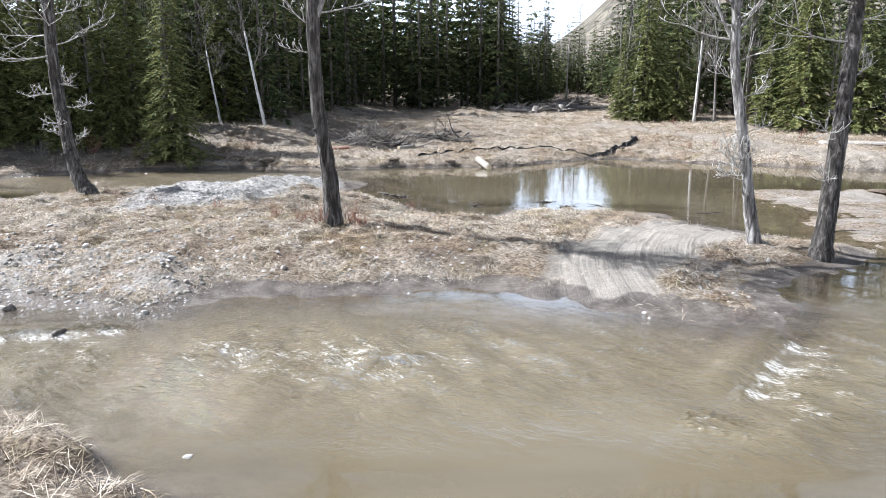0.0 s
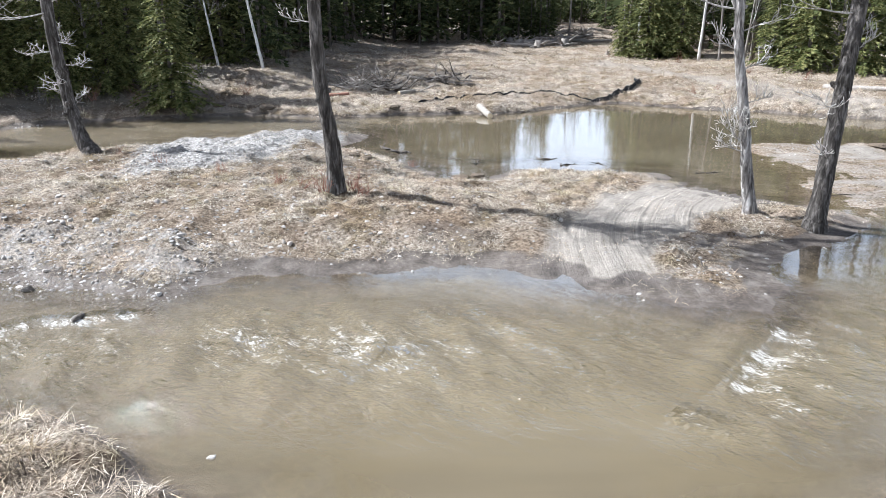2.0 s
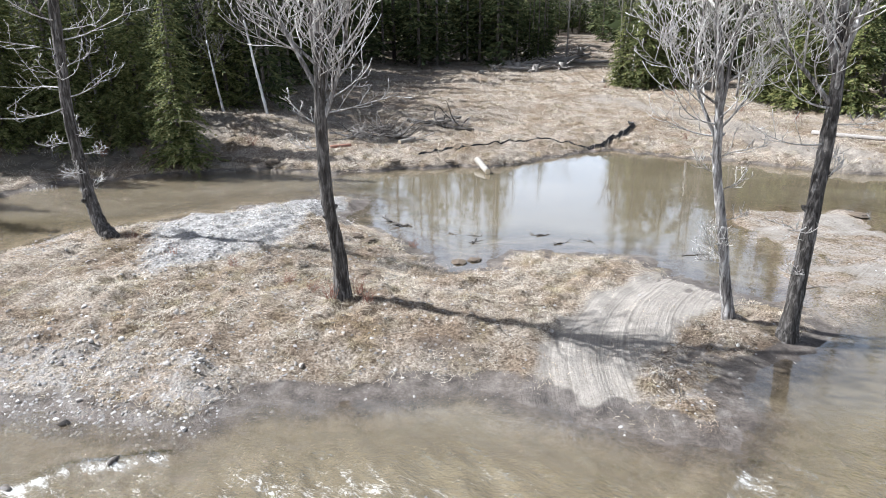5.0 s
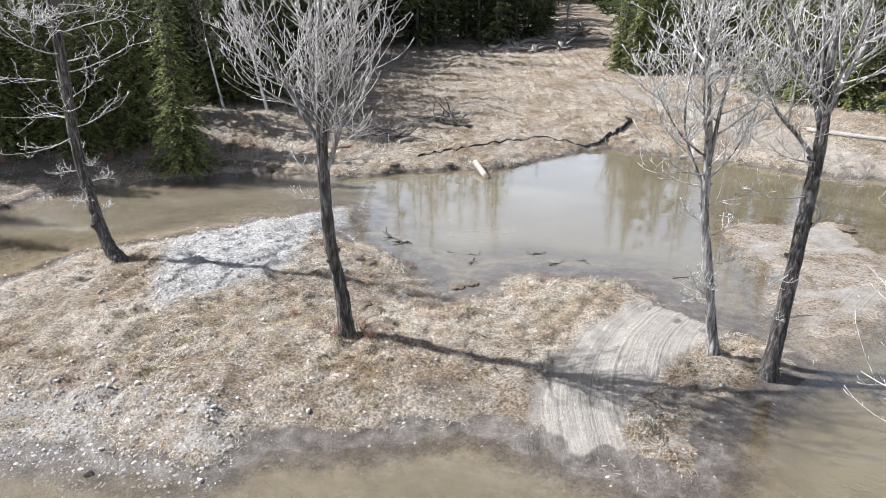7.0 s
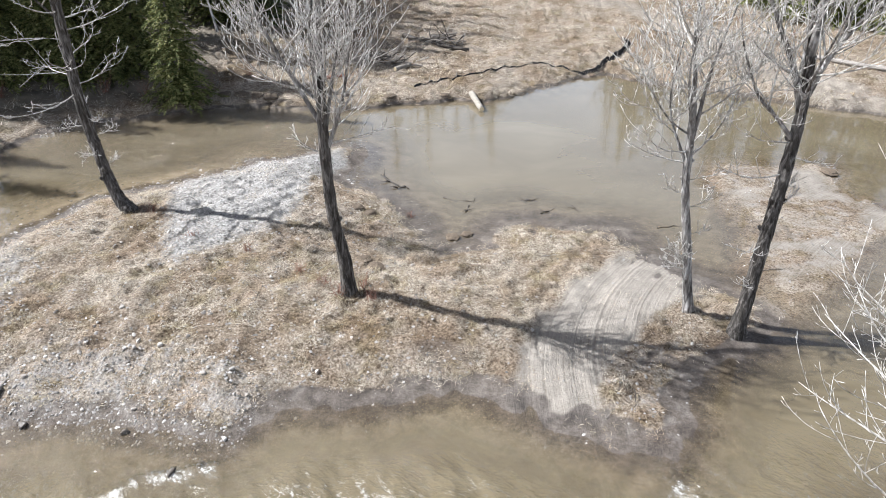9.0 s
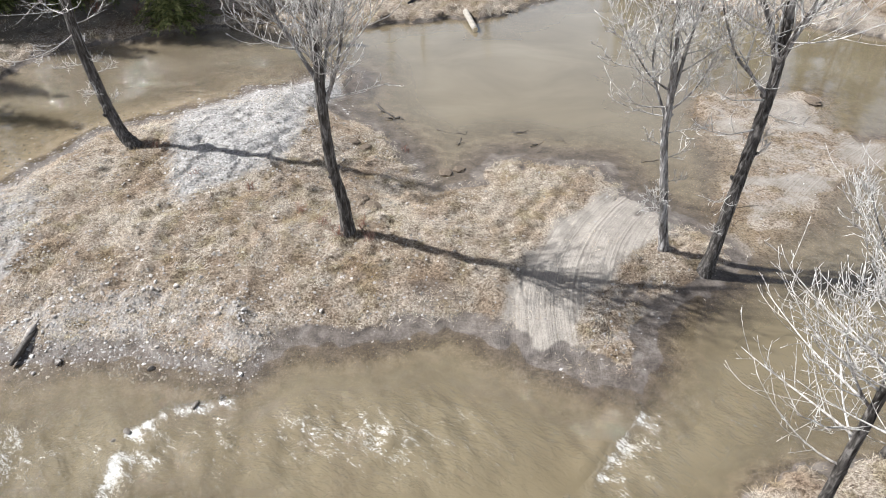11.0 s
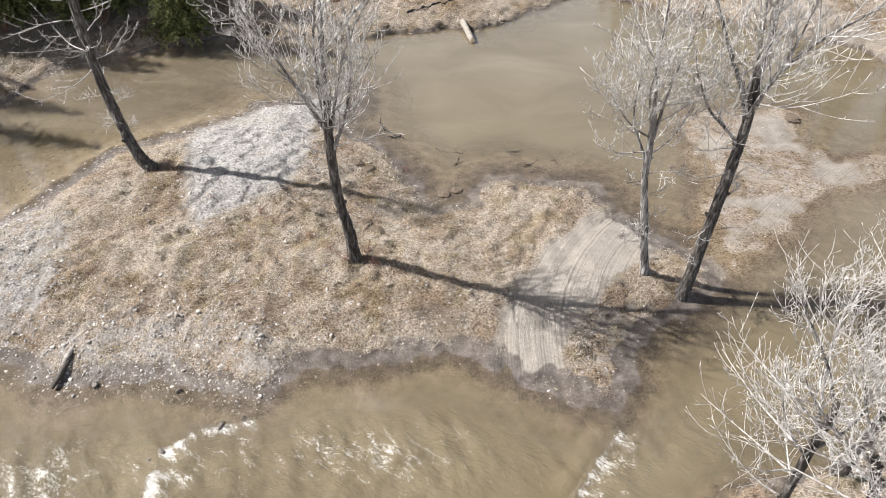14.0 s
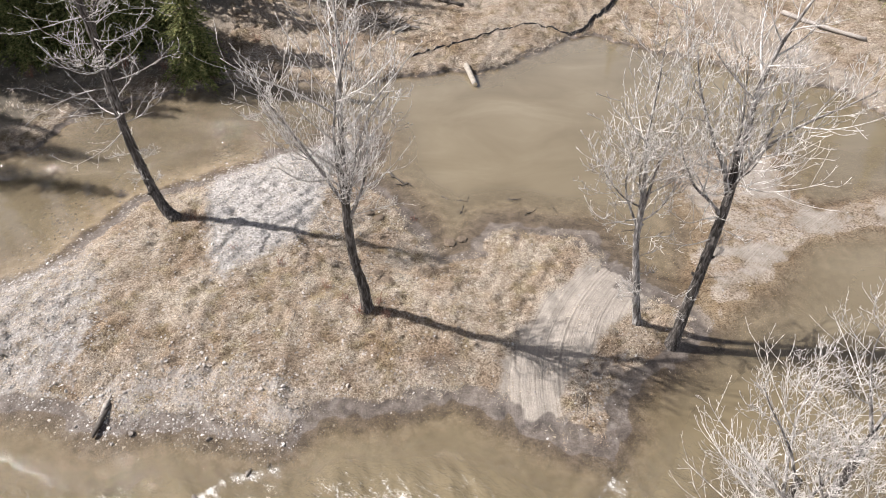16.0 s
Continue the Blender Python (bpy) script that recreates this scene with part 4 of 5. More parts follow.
# leafless aspens along the forest edge
for tx, ty, lean_x, lean_y, tall, girth, seed in ((-12.8, 51, -0.17, 0.0, 10.5, 0.11, 61), (-15.8, 50.5, -0.15, 0.02, 8, 0.08, 62), (-21.5, 44, -0.05, 0.02, 9, 0.12, 63), (24, 68, 0.03, 0, 12, 0.13, 64),
                                                  (25.2, 66, -0.05, 0, 11, 0.12, 65), (26.4, 63.5, 0.06, 0, 12, 0.10, 71), (24.6, 69.5, 0.03, 0, 10, 0.1, 72), (27.4, 64.5, -0.02, 0, 10, 0.09, 73), (18.9, 76, -0.04, 0, 15, 0.12, 74), (19.8, 79, 0.06, 0, 15, 0.12, 75), (30.5, 56.5, 0.04, 0, 11, 0.12, 66), (17.2, 100, 0.02, 0, 13, 0.13, 67), (21, 79, 0.05, 0, 14, 0.14, 68), (-19, 48.5, 0.04, 0, 11, 0.1, 69), (-25, 44.5, -0.03, 0, 11, 0.1, 60)):
    z = high(tx, ty)
    bare_tree("aspen_tree", [(tx, ty, z), (tx + lean_x * tall * 0.3, ty, z + tall * 0.3), (tx + lean_x * tall * 0.6, ty + lean_y * tall, z + tall * 0.62)], girth, seed,
              [((lean_x + 0.1, 0.1, 1), tall * 0.4, girth * 0.5), ((lean_x - 0.4, -0.1, 1), tall * 0.3, girth * 0.4), ((0.5, 0.1, 0.9), tall * 0.28, girth * 0.35)], top=2, kids=(7, 6, 4),
              label="leafless aspen with whitish trunk by the spruces" if seed in (61, 62, 64, 68) else "dead grey tree among the spruces", bark=BIRCH if seed in (61, 62, 64, 68) else GREY_TWIG, twig=GREY_TWIG, limb_bark=GREY_TWIG, group="aspens of the forest edge", flare=0.2,
              side_limbs=[(0.7, (1, -0.3, 0.3), 1.6, 0.02), (0.8, (-1, -0.3, 0.3), 1.8, 0.02), (0.9, (0.3, -1, 0.4), 1.8, 0.02)])

# ---- grass and stones ----
def blades(name, n, area, accept, size, width, flat, seed, material, label, category):
    """Many dead grass blades in one mesh, half of them in tufts. area: x0, x1, y0, y1; accept gives the share kept from the ground's kinds."""
    rng = np.random.RandomState(seed)
    X, Y = rng.uniform(area[0], area[1], n), rng.uniform(area[2], area[3], n)
    tufts = n // 2
    pick = rng.randint(0, max(1, tufts // 26), tufts)
    cx, cy = rng.uniform(area[0], area[1], n), rng.uniform(area[2], area[3], n)
    ox, oy = rng.normal(0, 0.11, n), rng.normal(0, 0.11, n)
    X[:tufts], Y[:tufts] = cx[pick] + ox[:tufts], cy[pick] + oy[:tufts]
    g = land(X, Y)
    keep = rng.rand(n) < accept(X, Y, g)
    fan = np.where(np.arange(n) < tufts, np.arctan2(oy, ox), np.nan)[keep]
    X, Y, Z = X[keep], Y[keep], g["z"][keep]
    m = len(X)
    ln = rng.uniform(size[0], size[1], m)
    comb = wave_noise(X, Y, 1.3, seed + 3, 2) * 9 + rng.normal(0, 0.9, m)
    tilt = np.clip(rng.normal(flat, 0.25, m), 0.02, 1.3)
    tuft = ~np.isnan(fan)
    comb = np.where(tuft, fan + rng.normal(0, 0.4, m), comb)
    tilt = np.where(tuft, np.clip(rng.normal(flat + 0.35, 0.3, m), 0.05, 1.4), tilt)
    out = np.stack([np.cos(comb) * np.cos(tilt), np.sin(comb) * np.cos(tilt), np.sin(tilt)], -1)
    side = np.stack([-np.sin(comb), np.cos(comb), rng.normal(0, 0.3, m)], -1)
    w = rng.uniform(width * 0.6, width * 1.4, m)[:, None]
    base = np.stack([X, Y, Z + 0.005 + rng.uniform(0, 0.05, m)], -1)
    mid = base + out * (ln * 0.55)[:, None]
    tip = base + out * ln[:, None]
    tip[:, 2] -= ln * (0.25 * np.cos(tilt)) * rng.uniform(0.2, 1, m)
    co = np.stack([base - side * w / 2, base + side * w / 2, mid + side * w / 2.4, tip, mid - side * w / 2.4], 1).reshape(-1, 3)
    me = bpy.data.meshes.new(name)
    me.vertices.add(m * 5)
    me.vertices.foreach_set("co", co.astype(np.float32).ravel())
    o = (np.arange(m) * 5)[:, None]
    loops = (o + np.array([0, 1, 2, 4, 4, 2, 3])).ravel()
    me.loops.add(m * 7)
    me.loops.foreach_set("vertex_index", loops.astype(np.int32))
    me.polygons.add(m * 2)
    me.polygons.foreach_set("loop_start", (np.arange(m)[:, None] * 7 + np.array([0, 4])).ravel().astype(np.int32))
    me.update(calc_edges=True)
    me.materials.append(material)
    return tagged(new(name, me), label, category, kind="stuff")


def patchy(X, Y, seed, size=1.5):
    return smooth(wave_noise(X, Y, size, seed, 3), -0.35, 0.3)


def island_cover(X, Y, g):
    return smooth(g["z"] + 0.16 * wave_noise(X, Y, 0.8, 38, 3), 0.03, 0.17) * (1 - 0.4 * g["wet"]) * (1 - 0.93 * g["dirt"]) * (1 - 0.85 * np.minimum(1, g["gravel"] * 1.1)) * (0.05 + 0.95 * patchy(X, Y, 41, 1.1))


def bank_cover(X, Y, g):
    return (g["far"] > 0.1) * (1 - 0.9 * g["dirt"]) * (0.55 + 0.45 * patchy(X, Y, 43, 3.0)) * (1 - 0.6 * smooth(Y, 60, 100))


def near_cover(X, Y, g):
    return (g["near"] > 0.1) * (0.1 + 0.9 * patchy(X, Y, 47))


blades("dead_grass", 500000, (-26, 12.5, 13, 35), island_cover, (0.07, 0.24), 0.0078, 0.12, 1, STRAW, "matted dead straw-coloured grass over the island", "grass")
blades("dead_grass", 250000, (-30, 42, 36, 105), bank_cover, (0.12, 0.36), 0.017, 0.3, 2, STRAW, "dry tan grass over the far bank", "grass")
blades("dead_grass", 110000, (-13, 17, 2, 11), near_cover, (0.12, 0.36), 0.008, 0.15, 3, STRAW, "matted dry grass on the near bank", "grass")


blades("bank_grass", 60000, (-27, 34, 36, 48), lambda X, Y, g: (g["far"] > -0.05) * np.exp(-np.maximum(g["far"], 0) / 0.5), (0.2, 0.5), 0.017, 0.1, 4, STRAW, "long dead grass that hangs over the bank's edge", "grass")


def pebble_field(name, n, area, accept, lo, hi, seed, label):
    """Loose pebbles in one mesh, each a small flattened stone."""
    rng = np.random.RandomState(seed)
    X, Y = rng.uniform(area[0], area[1], n), rng.uniform(area[2], area[3], n)
    g = land(X, Y)
    keep = rng.rand(n) < accept(X, Y, g)
    X, Y, Z = X[keep], Y[keep], g["z"][keep]
    m = len(X)
    r = lo + (hi - lo) * rng.rand(m) ** 3
    shape = np.array([(1, 0, 0), (0.5, 0.87, 0), (-0.5, 0.87, 0), (-1, 0, 0), (-0.5, -0.87, 0), (0.5, -0.87, 0), (0.55, 0.3, 0.55), (-0.5, 0.35, 0.5), (0.05, -0.55, 0.58)])
    jit = 1 + rng.uniform(-0.25, 0.25, (m, 9, 3))
    th = rng.uniform(0, 6.28, m)
    v = shape[None] * jit * r[:, None, None]
    v[:, :, 0] *= rng.uniform(1.0, 1.6, m)[:, None]
    c, s = np.cos(th)[:, None], np.sin(th)[:, None]
    vx, vy = v[:, :, 0] * c - v[:, :, 1] * s, v[:, :, 0] * s + v[:, :, 1] * c
    co = np.stack([vx + X[:, None], vy + Y[:, None], v[:, :, 2] * rng.uniform(0.7, 1.2, m)[:, None] + (Z - 0.1 * r)[:, None]], -1)
    tris = np.array([(6, 7, 8), (0, 1, 6), (1, 2, 7), (1, 7, 6), (2, 3, 7), (3, 4, 8), (3, 8, 7), (4, 5, 8), (5, 0, 6), (5, 6, 8)])
    me = bpy.data.meshes.new(name)
    me.vertices.add(m * 9)
    me.vertices.foreach_set("co", co.astype(np.float32).ravel())
    loops = ((np.arange(m) * 9)[:, None, None] + tris[None]).ravel()
    me.loops.add(len(loops))
    me.loops.foreach_set("vertex_index", loops.astype(np.int32))
    me.polygons.add(len(loops) // 3)
    me.polygons.foreach_set("loop_start", np.arange(0, len(loops), 3, dtype=np.int32))
    me.update(calc_edges=True)
    me.materials.append(PEBBLES)
    return tagged(new(name, me), label, "gravel", kind="stuff")


pebble_field("gravel", 170000, (-26, 12.5, 13, 35), lambda X, Y, g: (g["island"] > -0.9) * np.maximum(np.minimum(1, g["gravel"] * 1.5) ** 1.5, 0.14) * (1 - 0.8 * g["dirt"]) * (1 - 0.85 * g["wet"] * (X > -5.5)) * (1 - 0.7 * (X > 1.5)), 0.012, 0.062, 7, "grey river gravel strewn over the island")
pebble_field("gravel", 9000, (-24, -4, 24, 39), lambda X, Y, g: (g["z"] < 0) * (g["z"] > -0.35) * patchy(X, Y, 49, 2.5), 0.02, 0.09, 9, "stones on the bed of the shallow side channel")
pebble_field("gravel", 5000, (12, 30, 20, 33), lambda X, Y, g: (g["bar"] > -0.2) * 0.4, 0.012, 0.05, 8, "pale gravel on the low bar")


def stone_mesh(seed):
    bm = bmesh.new()
    bmesh.ops.create_icosphere(bm, subdivisions=2, radius=1.0)
    rng = random.Random(seed)
    cuts = [(Vector((rng.gauss(0, 1), rng.gauss(0, 1), rng.gauss(0, 0.7))).normalized(), rng.uniform(0.34, 0.68)) for _ in range(14)]
    for v in bm.verts:
        for way, d in cuts:
            over = v.co.dot(way) - d
            if over > 0:
                v.co -= way * over * 0.97
        v.co += v.co * 0.12 * noise.noise(v.co * 2 + Vector((seed, 0, 0)))
    me = bpy.data.meshes.new("stone")
    bm.to_mesh(me)
    bm.free()
    me.polygons.foreach_set("use_smooth", np.ones(len(me.polygons), bool))
    me.materials.append(STONE)
    return me


stones = [stone_mesh(i) for i in range(8)]
rng = random.Random(12)
placed = 0
while placed < 270:
    x, y = rng.uniform(-20, 9), rng.uniform(13.3, 26)
    g = land(np.array([x]), np.array([y]))
    want = 0.7 * float(poly_distance(np.array([x]), np.array([y]), GRAVEL_SOUTH)[0] > -1.0) + 0.25 * g["gravel"][0] + 0.1
    if g["island"][0] < -0.25 or g["wet"][0] > 0.3 and x > -5.5 or x > 2 and rng.random() > 0.3 or rng.random() > want or g["dirt"][0] > 0.5 and rng.random() > 0.1:
        continue
    r = 0.042 + 0.10 * rng.random() ** 3
    ob = new("stone", stones[placed % 8])
    ob.matrix_world = pose(x, y, float(g["z"][0]) + r * 0.15, rng.uniform(-15, 15), rng.uniform(-15, 15), rng.uniform(0, 360)) @ Matrix.Diagonal((r * rng.uniform(1, 1.6), r, r * rng.uniform(0.5, 0.8), 1))
    tagged(ob, "rounded pale river stone lying on the gravel", "stone", "stones of the island")
    placed += 1

# ---- deadwood, fence, stones in the water ----
def log(name, a, b, r, bark, label, category="log", cut=None, bend=0.0, seed=0, taper=0.8, group=""):
    """A lying log from a to b, with its sawn or broken ends."""
    rng = random.Random(seed)
    a, b = Vector(a), Vector(b)
    root = new(name)
    root.location = a
    d = b - a
    side = d.cross(Vector((0, 0, 1))).normalized()
    pts = [d * (i / 9) + side * (bend * math.sin(math.pi * i / 9)) for i in range(10)]
    verts, faces = [], []
    tube(verts, faces, pts, [r * (1 - (1 - taper) * i / 9) * rng.uniform(0.95, 1.05) for i in range(10)], 14, rng, 0.05)
    mesh_object("trunk", verts, faces, bark, root)
    if cut:
        for p, q, rr in ((pts[0], pts[1], r), (pts[-1], pts[-2], r * taper)):
            out = (p - q).normalized()
            v, f = [], []
            tube(v, f, [p - out * 0.02, p + out * 0.012], [rr * 0.93, rr * 0.9], 14, rng, 0.03)
            mesh_object("cut_end", v, f, cut, root, "pale sawn end grain", False)
    return tagged(root, label, category, group)


def on_ground(x, y, up=0.0):
    return (x, y, high(x, y) + up)


log("log", (2.1, 41.9, 0.42), (2.62, 39.8, 0.14), 0.19, PALE_BARK, "sawn pale log lying down the bank into the pond", cut=CUTWOOD, seed=1, taper=0.95)
log("fallen_log", on_ground(-2.6, 53.2, 0.12), on_ground(2.2, 50.0, 0.1), 0.16, DARKWOOD, "dark fallen log with broken branches in the grass", bend=0.3, seed=2)
log("fallen_log", on_ground(25.6, 48.0, 0.12), on_ground(29.5, 43.2, 0.12), 0.17, DEADWOOD, "grey weathered log lying beside the dirt track", bend=0.2, seed=3)
log("fallen_log", on_ground(-7.2, 44.0, 0.08), on_ground(-5.9, 44.3, 0.08), 0.13, RED_TWIG, "short reddish log by the brush pile", seed=4)
log("fallen_log", on_ground(-2.9, 46.0, 0.14), on_ground(-1.9, 47.0, 0.2), 0.16, PALE_BARK, "pale broken log end by the brush pile", seed=5, cut=CUTWOOD)
for i, (x0, y0, x1, y1, r) in enumerate(((7.5, 88, 11, 87, 0.2), (9.5, 90, 13.5, 89, 0.22), (12, 87.5, 15.5, 91, 0.18), (14, 93, 19, 97, 0.25), (10, 93, 14, 95, 0.2), (17, 99, 21, 103, 0.22), (18, 96, 22, 95, 0.2))):
    log("slash_log", on_ground(x0, y0, 0.15), on_ground(x1, y1, 0.35), r, DEADWOOD, "grey fallen log among the cleared debris", bend=0.2, seed=20 + i, group="cleared debris")


def plank_snag():
    """A split, charred length of driftwood at the water's edge."""
    rng = random.Random(3)
    verts, faces = [], []
    pts = [Vector((0, 0, 0)), Vector((-0.08, -0.5, -0.03)), Vector((-0.16, -1.0, -0.08)), Vector((-0.3, -1.7, -0.16))]
    tube(verts, faces, pts, [0.04, 0.12, 0.13, 0.05], 9, rng, 0.25)
    root = new("driftwood")
    root.location = (-13.35, 15.85, 0.28)
    mesh_object("stem", verts, faces, DARKWOOD, root)
    v, f = [], []
    tube(v, f, [p + Vector((-0.06, 0.1, 0.07)) for p in pts[:3]], [0.05, 0.12, 0.04], 7, rng, 0.25)
    mesh_object("split_face", v, f, DEADWOOD, root, "bleached split wood")
    return tagged(root, "black and grey driftwood log at the stony water's edge", "driftwood")


plank_snag()


def drift(x, y, length, angle, r, seed, z=0.0):
    rng = random.Random(seed)
    th = radians(angle)
    d = Vector((math.cos(th), math.sin(th), 0))
    verts, faces = [], []
    pts = [d * (length * i / 5) + Vector((rng.gauss(0, 0.03), rng.gauss(0, 0.03), rng.gauss(0, 0.02))) for i in range(6)]
    tube(verts, faces, pts, [r * rng.uniform(0.35, 0.8) for _ in range(5)] + [r * 0.3], 7, rng, 0.15)
    for k in range(3):
        p = rng.choice(pts)
        w = Vector((rng.gauss(0, 1), rng.gauss(0, 1), abs(rng.gauss(0, 0.15)))).normalized()
        tube(verts, faces, [p, p + w * 0.15, p + w * rng.uniform(0.25, 0.5)], [r * 0.4, r * 0.3, r * 0.1], 4)
    ob = mesh_object("driftwood", verts, faces, DARKWOOD)
    ob.location = (x, y, z)
    return tagged(ob, "dark waterlogged branch in the shallow pond", "driftwood", "driftwood of the pond")


for i, (x, y, ln, ang, r) in enumerate(((-2.9, 31.2, 1.7, -55, 0.09), (-2.0, 29.6, 0.5, 20, 0.12), (0.2, 28.6, 1.5, -18, 0.07), (3.8, 28.3, 0.8, -5, 0.07), (1.2, 27.2, 0.6, 70, 0.05), (4.6, 27.0, 0.5, 30, 0.05), (6.2, 27.4, 0.5, 100, 0.04), (9.4, 25.6, 0.9, 15, 0.04))):
    drift(x, y, ln, ang, r, 70 + i)
for i, (x, y, ln, ang) in enumerate(((12.6, 22.2, 1.1, 8), (9.0, 20.2, 0.7, 0), (-2.3, 19.6, 0.8, 120), (-4.6, 21.2, 1.2, 60), (-9, 17.5, 0.7, 30), (0.8, 20.6, 0.8, -20), (-6.5, 19, 0.9, 80), (3.9, 22.8, 0.9, 12), (5.8, 14.6, 0.8, 75), (4.9, 14.3, 0.7, 95))):
    ob = drift(x, y, ln, ang, 0.022, 90 + i, high(x, y) + 0.04)
    ob.name = "stick"
    ob.data.materials[0] = DEADWOOD if i % 2 else DARKWOOD
    tagged(ob, "thin fallen stick lying on the ground", "stick", "sticks of the island")


def brush_pile(cx, cy, wide, deep_, n, seed, label, tall=0.8):
    rng = random.Random(seed)
    root = new("brush_pile")
    root.location = on_ground(cx, cy)
    shapes = []
    for k in range(4):
        verts, faces = [], []
        grow(verts, faces, rng, Vector((-0.9, 0, 0)), Vector((1, 0, 0.05)), 2.2, 0.06, 1, 2, (5, 4, 2), 0.0, 0.18, 0.012)
        me = bpy.data.meshes.new("branch")
        me.from_pydata(verts, [], faces)
        me.materials.append(DEADWOOD if k else DARKWOOD)
        shapes.append(me)
    for k in range(n):
        ob = new("branch", rng.choice(shapes))
        ob.parent = root
        u = rng.gauss(0, 0.33)
        ob.matrix_basis = pose(u * wide, rng.gauss(0, 0.3) * deep_, 0.1 + max(0, tall * (1 - 1.6 * abs(u))) * rng.random(), rng.uniform(0, 360), rng.uniform(-25, 25), rng.choice((0, 180)) + rng.gauss(0, 35))
    return tagged(root, label, "brush pile")


brush_pile(-4.7, 47.2, 4.6, 1.6, 70, 5, "heap of grey dead branches on the far bank")
brush_pile(0.3, 51.4, 4.0, 1.0, 26, 15, "dark broken branches along a fallen log", 0.6)
brush_pile(12.2, 89.5, 6, 2.5, 40, 6, "heap of grey slash and roots at the clearing's end", 1.3)
brush_pile(18.5, 101, 6, 2.5, 30, 7, "heap of dark slash by the forest", 1.2)


def stump(x, y, r, seed, label="grey upturned stump with roots"):
    rng = random.Random(seed)
    thing = new("stump")
    thing.location = on_ground(x, y)
    verts, faces = [], []
    tube(verts, faces, [Vector((0, 0, -0.2)), Vector((0, 0, 0.1)), Vector((0.05, 0, 0.7 * r / 0.35))], [r * 1.4, r, r * 0.85], 11, rng, 0.12)
    mesh_object("bole", verts, faces, DEADWOOD, thing)
    for k in range(9):
        a = rng.uniform(0, 6.28)
        w = Vector((math.cos(a), math.sin(a), rng.uniform(-0.1, 0.9)))
        verts, faces = [], []
        tube(verts, faces, [Vector((0, 0, 0.2)), w * r * 1.8 + Vector((0, 0, 0.15)), w * r * rng.uniform(2.5, 3.6)], [r * 0.4, r * 0.22, 0.02], 5, rng, 0.1)
        mesh_object("root", verts, faces, DEADWOOD, thing)
    return tagged(thing, label, "stump", "stumps of the clearing")


for i, (x, y, r) in enumerate(((6.2, 86.5, 0.35), (9.3, 88.5, 0.4), (11.2, 86, 0.45), (14.6, 88, 0.5), (15.8, 93, 0.4), (17.2, 76, 0.2), (20, 105, 0.5), (8.4, 91, 0.35), (12.9, 93.5, 0.4), (4.6, 84, 0.25))):
    stump(x, y, r, 200 + i)

FENCE = [(-1.5, 42.9), (0.6, 43.9), (2.5, 44.7), (4.4, 46.0), (6.7, 47.0), (8.3, 46.9), (9.6, 46.4), (11.0, 46.9), (11.9, 48.2), (12.7, 48.9), (14.1, 50.9), (13.9, 51.8)]


def silt_fence():
    """A slumped ribbon of black fabric that follows the bank."""
    rng = random.Random(8)
    line = spline([(x, y, 0) for x, y in FENCE], 14)
    verts, faces = [], []
    for i, p in enumerate(line):
        d = (line[min(i + 1, len(line) - 1)] - line[max(i - 1, 0)]).normalized()
        side = Vector((-d.y, d.x, 0))
        share = i / len(line)
        tall = 0.12 + 0.22 * float(smooth(share, 0.5, 0.62)) + 0.06 * noise.noise(Vector((i * 0.3, 0, 0)))
        slump = 0.5 * tall + 0.12 * noise.noise(Vector((i * 0.22, 5, 0)))
        z = high(p.x, p.y)
        for k in range(5):
            u = k / 4
            verts.append(Vector((p.x, p.y, z)) + side * (slump * math.sin(u * 2.2) + 0.03 * rng.gauss(0, 1)) + Vector((0, 0, -0.05 + tall * math.sin(u * 1.7) + 0.02 * rng.gauss(0, 1))))
        if i:
            b = i * 5
            faces += [(b - 5 + k, b + k, b + k + 1, b - 4 + k) for k in range(4)]
    ob = mesh_object("fabric", verts, faces, FABRIC)
    solid = ob.modifiers.new("thick", "SOLIDIFY")
    solid.thickness = 0.02
    root = new("silt_fence")
    ob.parent = root
    for i in range(6, len(line), 12):
        v, f = [], []
        p = line[i]
        z = high(p.x, p.y)
        tube(v, f, [Vector((p.x, p.y, z - 0.1)), Vector((p.x + 0.05, p.y + 0.04, z + 0.38))], [0.02, 0.018], 4)
        mesh_object("stake", v, f, DEADWOOD, root)
    return tagged(root, "slumped black fabric silt fence along the far bank", "silt fence")


silt_fence()


def water_rock(x, y, r, z, seed, wet=True):
    ob = new("stone", stones[seed % 8].copy() if wet else stones[seed % 8])
    if wet:
        ob.data.materials[0] = STONE_WET
    ob.matrix_world = pose(x, y, z, 0, 0, seed * 77 % 360) @ Matrix.Diagonal((r * 1.3, r, r * 0.6, 1))
    return tagged(ob, "dark wet boulder that parts the creek's current" if wet else "pale stone just breaking the water", "stone", "stones in the creek")


for i, (x, y, r, z) in enumerate(((-9.1, 14.05, 0.16, 0.03), (-7.3, 12.65, 0.2, -0.03), (-9.1, 11.6, 0.22, -0.02), (-9.35, 11.35, 0.16, -0.02), (-9.5, 9.2, 0.3, -0.08), (-12.2, 14.35, 0.18, 0.06), (-9.0, 10.4, 0.25, -0.12), (6.4, 12.5, 0.3, -0.12), (-6.6, 12.9, 0.2, -0.05))):
    water_rock(x, y, r, z, i)
water_rock(-3.2, 8.0, 0.09, -0.01, 3, False)
water_rock(-13.2, 14.6, 0.14, 0.05, 4, False)


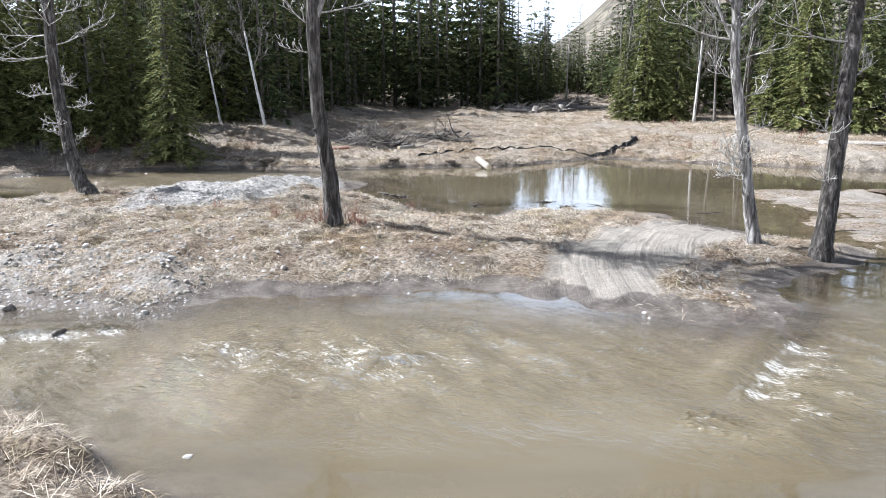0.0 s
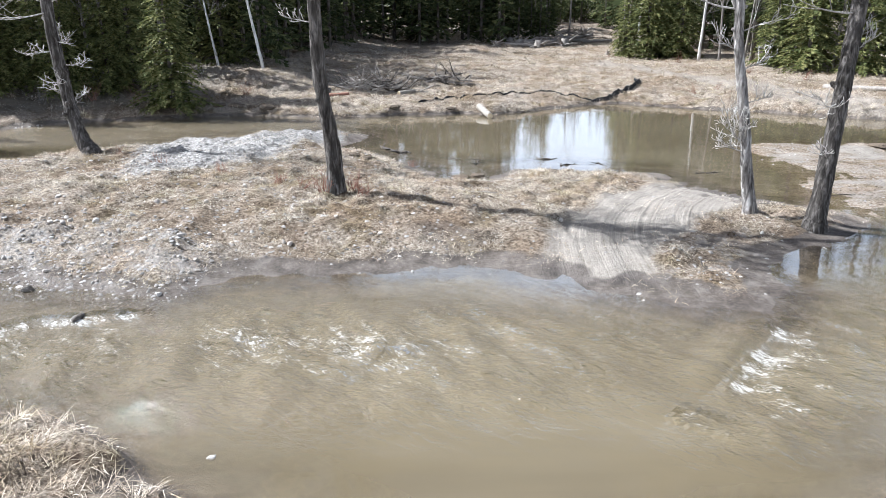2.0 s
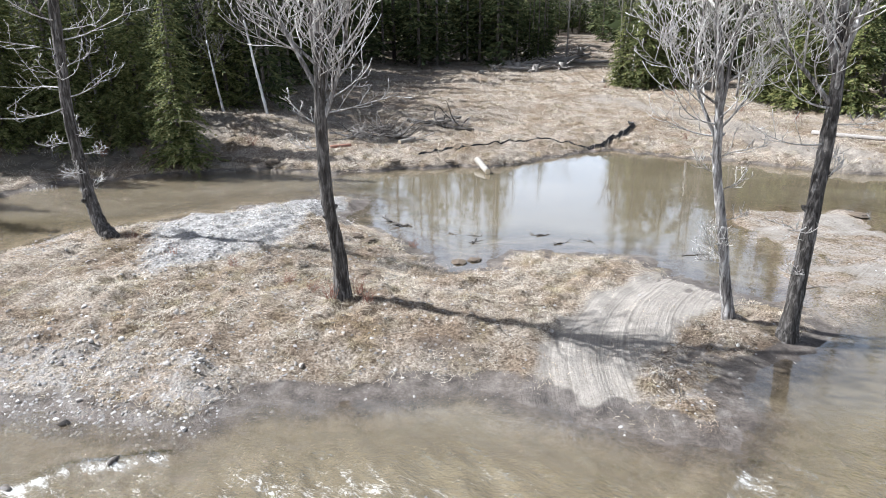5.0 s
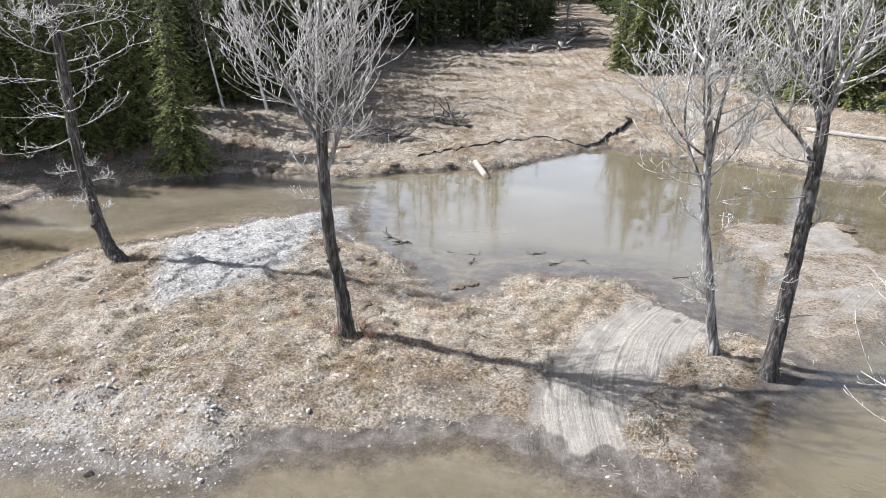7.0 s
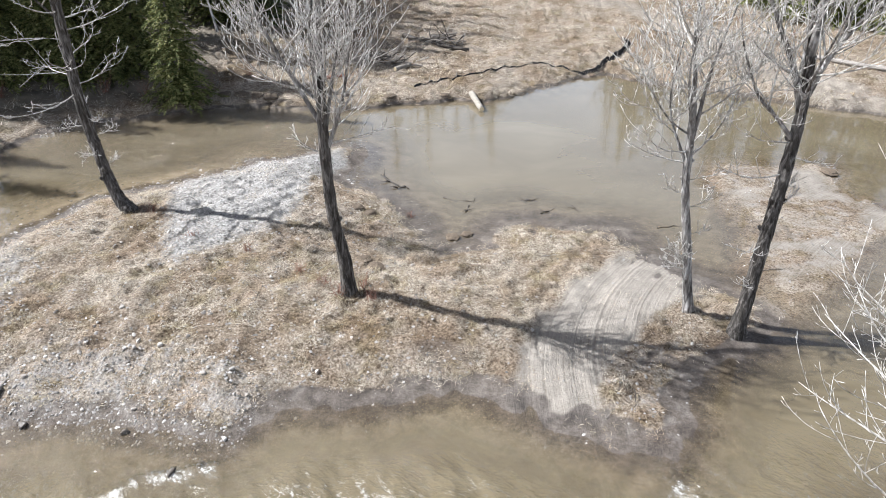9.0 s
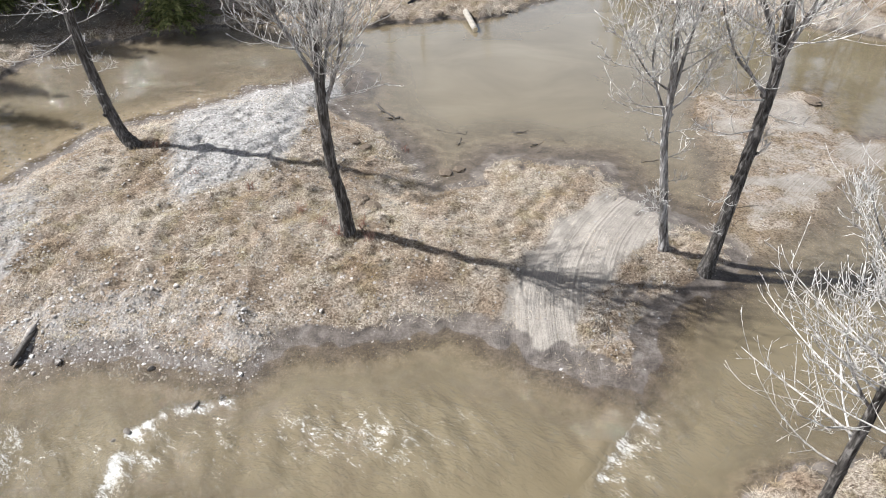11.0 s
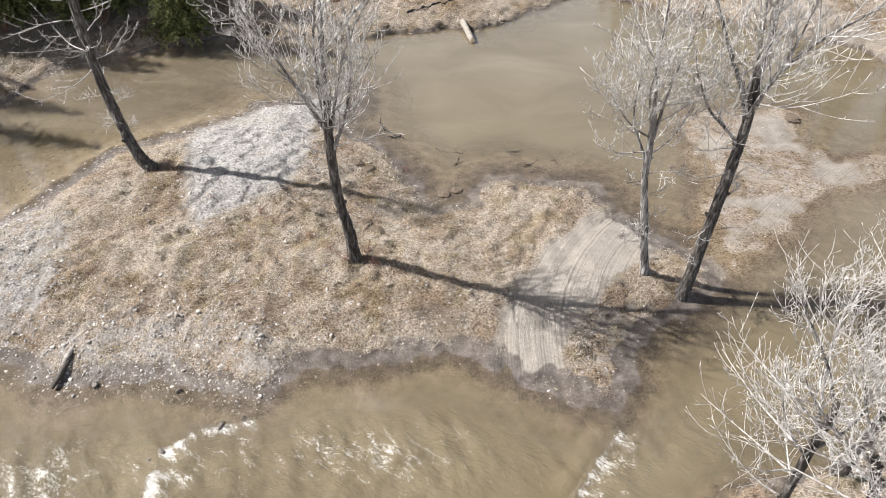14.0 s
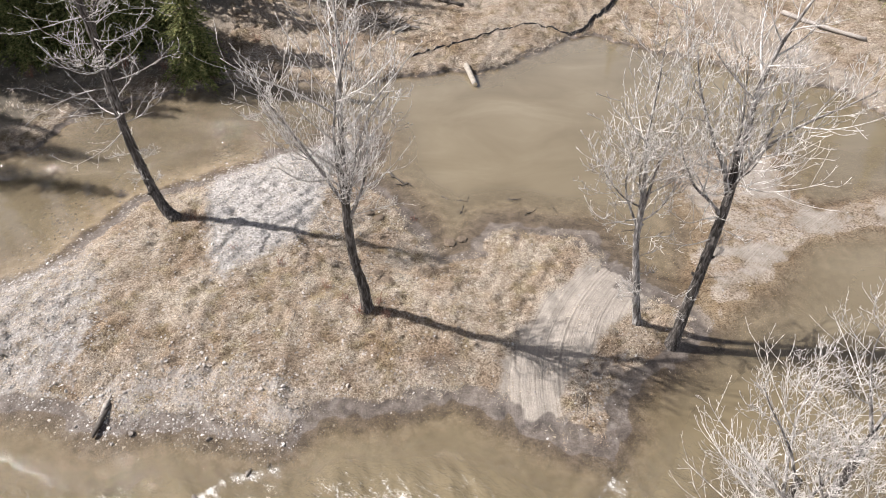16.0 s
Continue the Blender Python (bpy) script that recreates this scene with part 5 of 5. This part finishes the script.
def shrub(x, y, n, tall, material, seed, label, spread=0.5, group="shrubs"):
    rng = random.Random(seed)
    verts, faces = [], []
    for k in range(n):
        a = rng.uniform(0, 6.28)
        base = Vector((rng.gauss(0, 0.25 * spread), rng.gauss(0, 0.25 * spread), -0.05))
        grow(verts, faces, rng, base, Vector((math.cos(a) * spread, math.sin(a) * spread, 1)), tall * rng.uniform(0.5, 1.1), 0.012, 2, 3, (4, 4, 4), 0.12, 0.14, 0.003)
    ob = mesh_object("shrub", verts, faces, material)
    ob.location = on_ground(x, y)
    return tagged(ob, label, "shrub", group)


for i, (x, y, n, tall, mat) in enumerate(((-3.6, 19.8, 16, 0.8, RED_TWIG), (-2.7, 20.4, 14, 0.7, RED_TWIG), (-4.3, 20.6, 12, 0.6, RED_TWIG), (-2.4, 19.5, 12, 0.5, RED_TWIG), (-5.2, 21.5, 12, 0.5, RED_TWIG), (-12.6, 26.5, 14, 0.5, RED_TWIG), (-10, 24, 10, 0.4, RED_TWIG), (-7.5, 23, 12, 0.45, RED_TWIG),
                                        (-18, 41.5, 14, 1.2, RED_TWIG), (-20.5, 41.4, 16, 1.4, RED_TWIG), (-23, 40.5, 16, 1.3, GREY_TWIG), (-26, 40, 16, 1.5, RED_TWIG), (-14, 43, 14, 1.2, GREY_TWIG), (-12.4, 44.8, 14, 1.0, RED_TWIG), (-17, 44.5, 16, 1.5, GREY_TWIG), (-21, 43.3, 16, 1.6, GREY_TWIG),
                                        (-4.3, 46.2, 8, 1.8, GREY_TWIG), (-10.2, 50, 12, 1.0, GREY_TWIG), (16.5, 47, 10, 0.9, RED_TWIG), (18.5, 48.5, 10, 0.8, RED_TWIG), (14, 47.5, 8, 0.8, GREY_TWIG), (21, 49.5, 8, 0.9, GREY_TWIG), (-1.3, 26.7, 10, 0.35, RED_TWIG), (24.3, 57, 12, 0.9, RED_TWIG),
                                        (21.5, 66, 12, 1.0, RED_TWIG), (-29, 39.8, 16, 1.5, GREY_TWIG), (26.5, 52, 12, 1.0, RED_TWIG), (16.3, 71, 10, 0.8, RED_TWIG))):
    shrub(x, y, n, tall, mat, 300 + i, "low thicket of bare reddish twigs" if mat is RED_TWIG else "bare grey-twigged shrub at the forest edge")


def sod(x, y, r, seed):
    """A clod of earth with roots that stands proud of the bank."""
    bm = bmesh.new()
    bmesh.ops.create_icosphere(bm, subdivisions=3, radius=1.0)
    for v in bm.verts:
        v.co *= 1 + 0.35 * noise.noise(v.co * 1.6 + Vector((seed * 3, 0, 0))) + 0.15 * noise.noise(v.co * 5)
        v.co.z *= 0.32
    me = bpy.data.meshes.new("earth_clod")
    bm.to_mesh(me)
    bm.free()
    me.materials.append(CLOD)
    ob = new("earth_clod", me)
    ob.matrix_world = pose(x, y, high(x, y) + 0.05, 0, 0, seed * 50) @ Matrix.Scale(r, 4)
    return tagged(ob, "dark clod of turned earth with roots", "earth clod", "earth clods")


for i, (x, y, r) in enumerate(((19.4, 30.9, 0.4), (-2.4, 21.8, 0.4), (-2.9, 22.3, 0.3), (-3.0, 26.5, 0.25), (-3.6, 26.9, 0.3), (-10.4, 41.7, 0.5), (-11.3, 41.9, 0.45), (-12.3, 41.9, 0.5), (-13.3, 41.8, 0.4), (-3.0, 41.5, 0.35), (0.4, 42.0, 0.3), (1.2, 25.2, 0.25), (0.6, 25.0, 0.3))):
    sod(x, y, r, i)
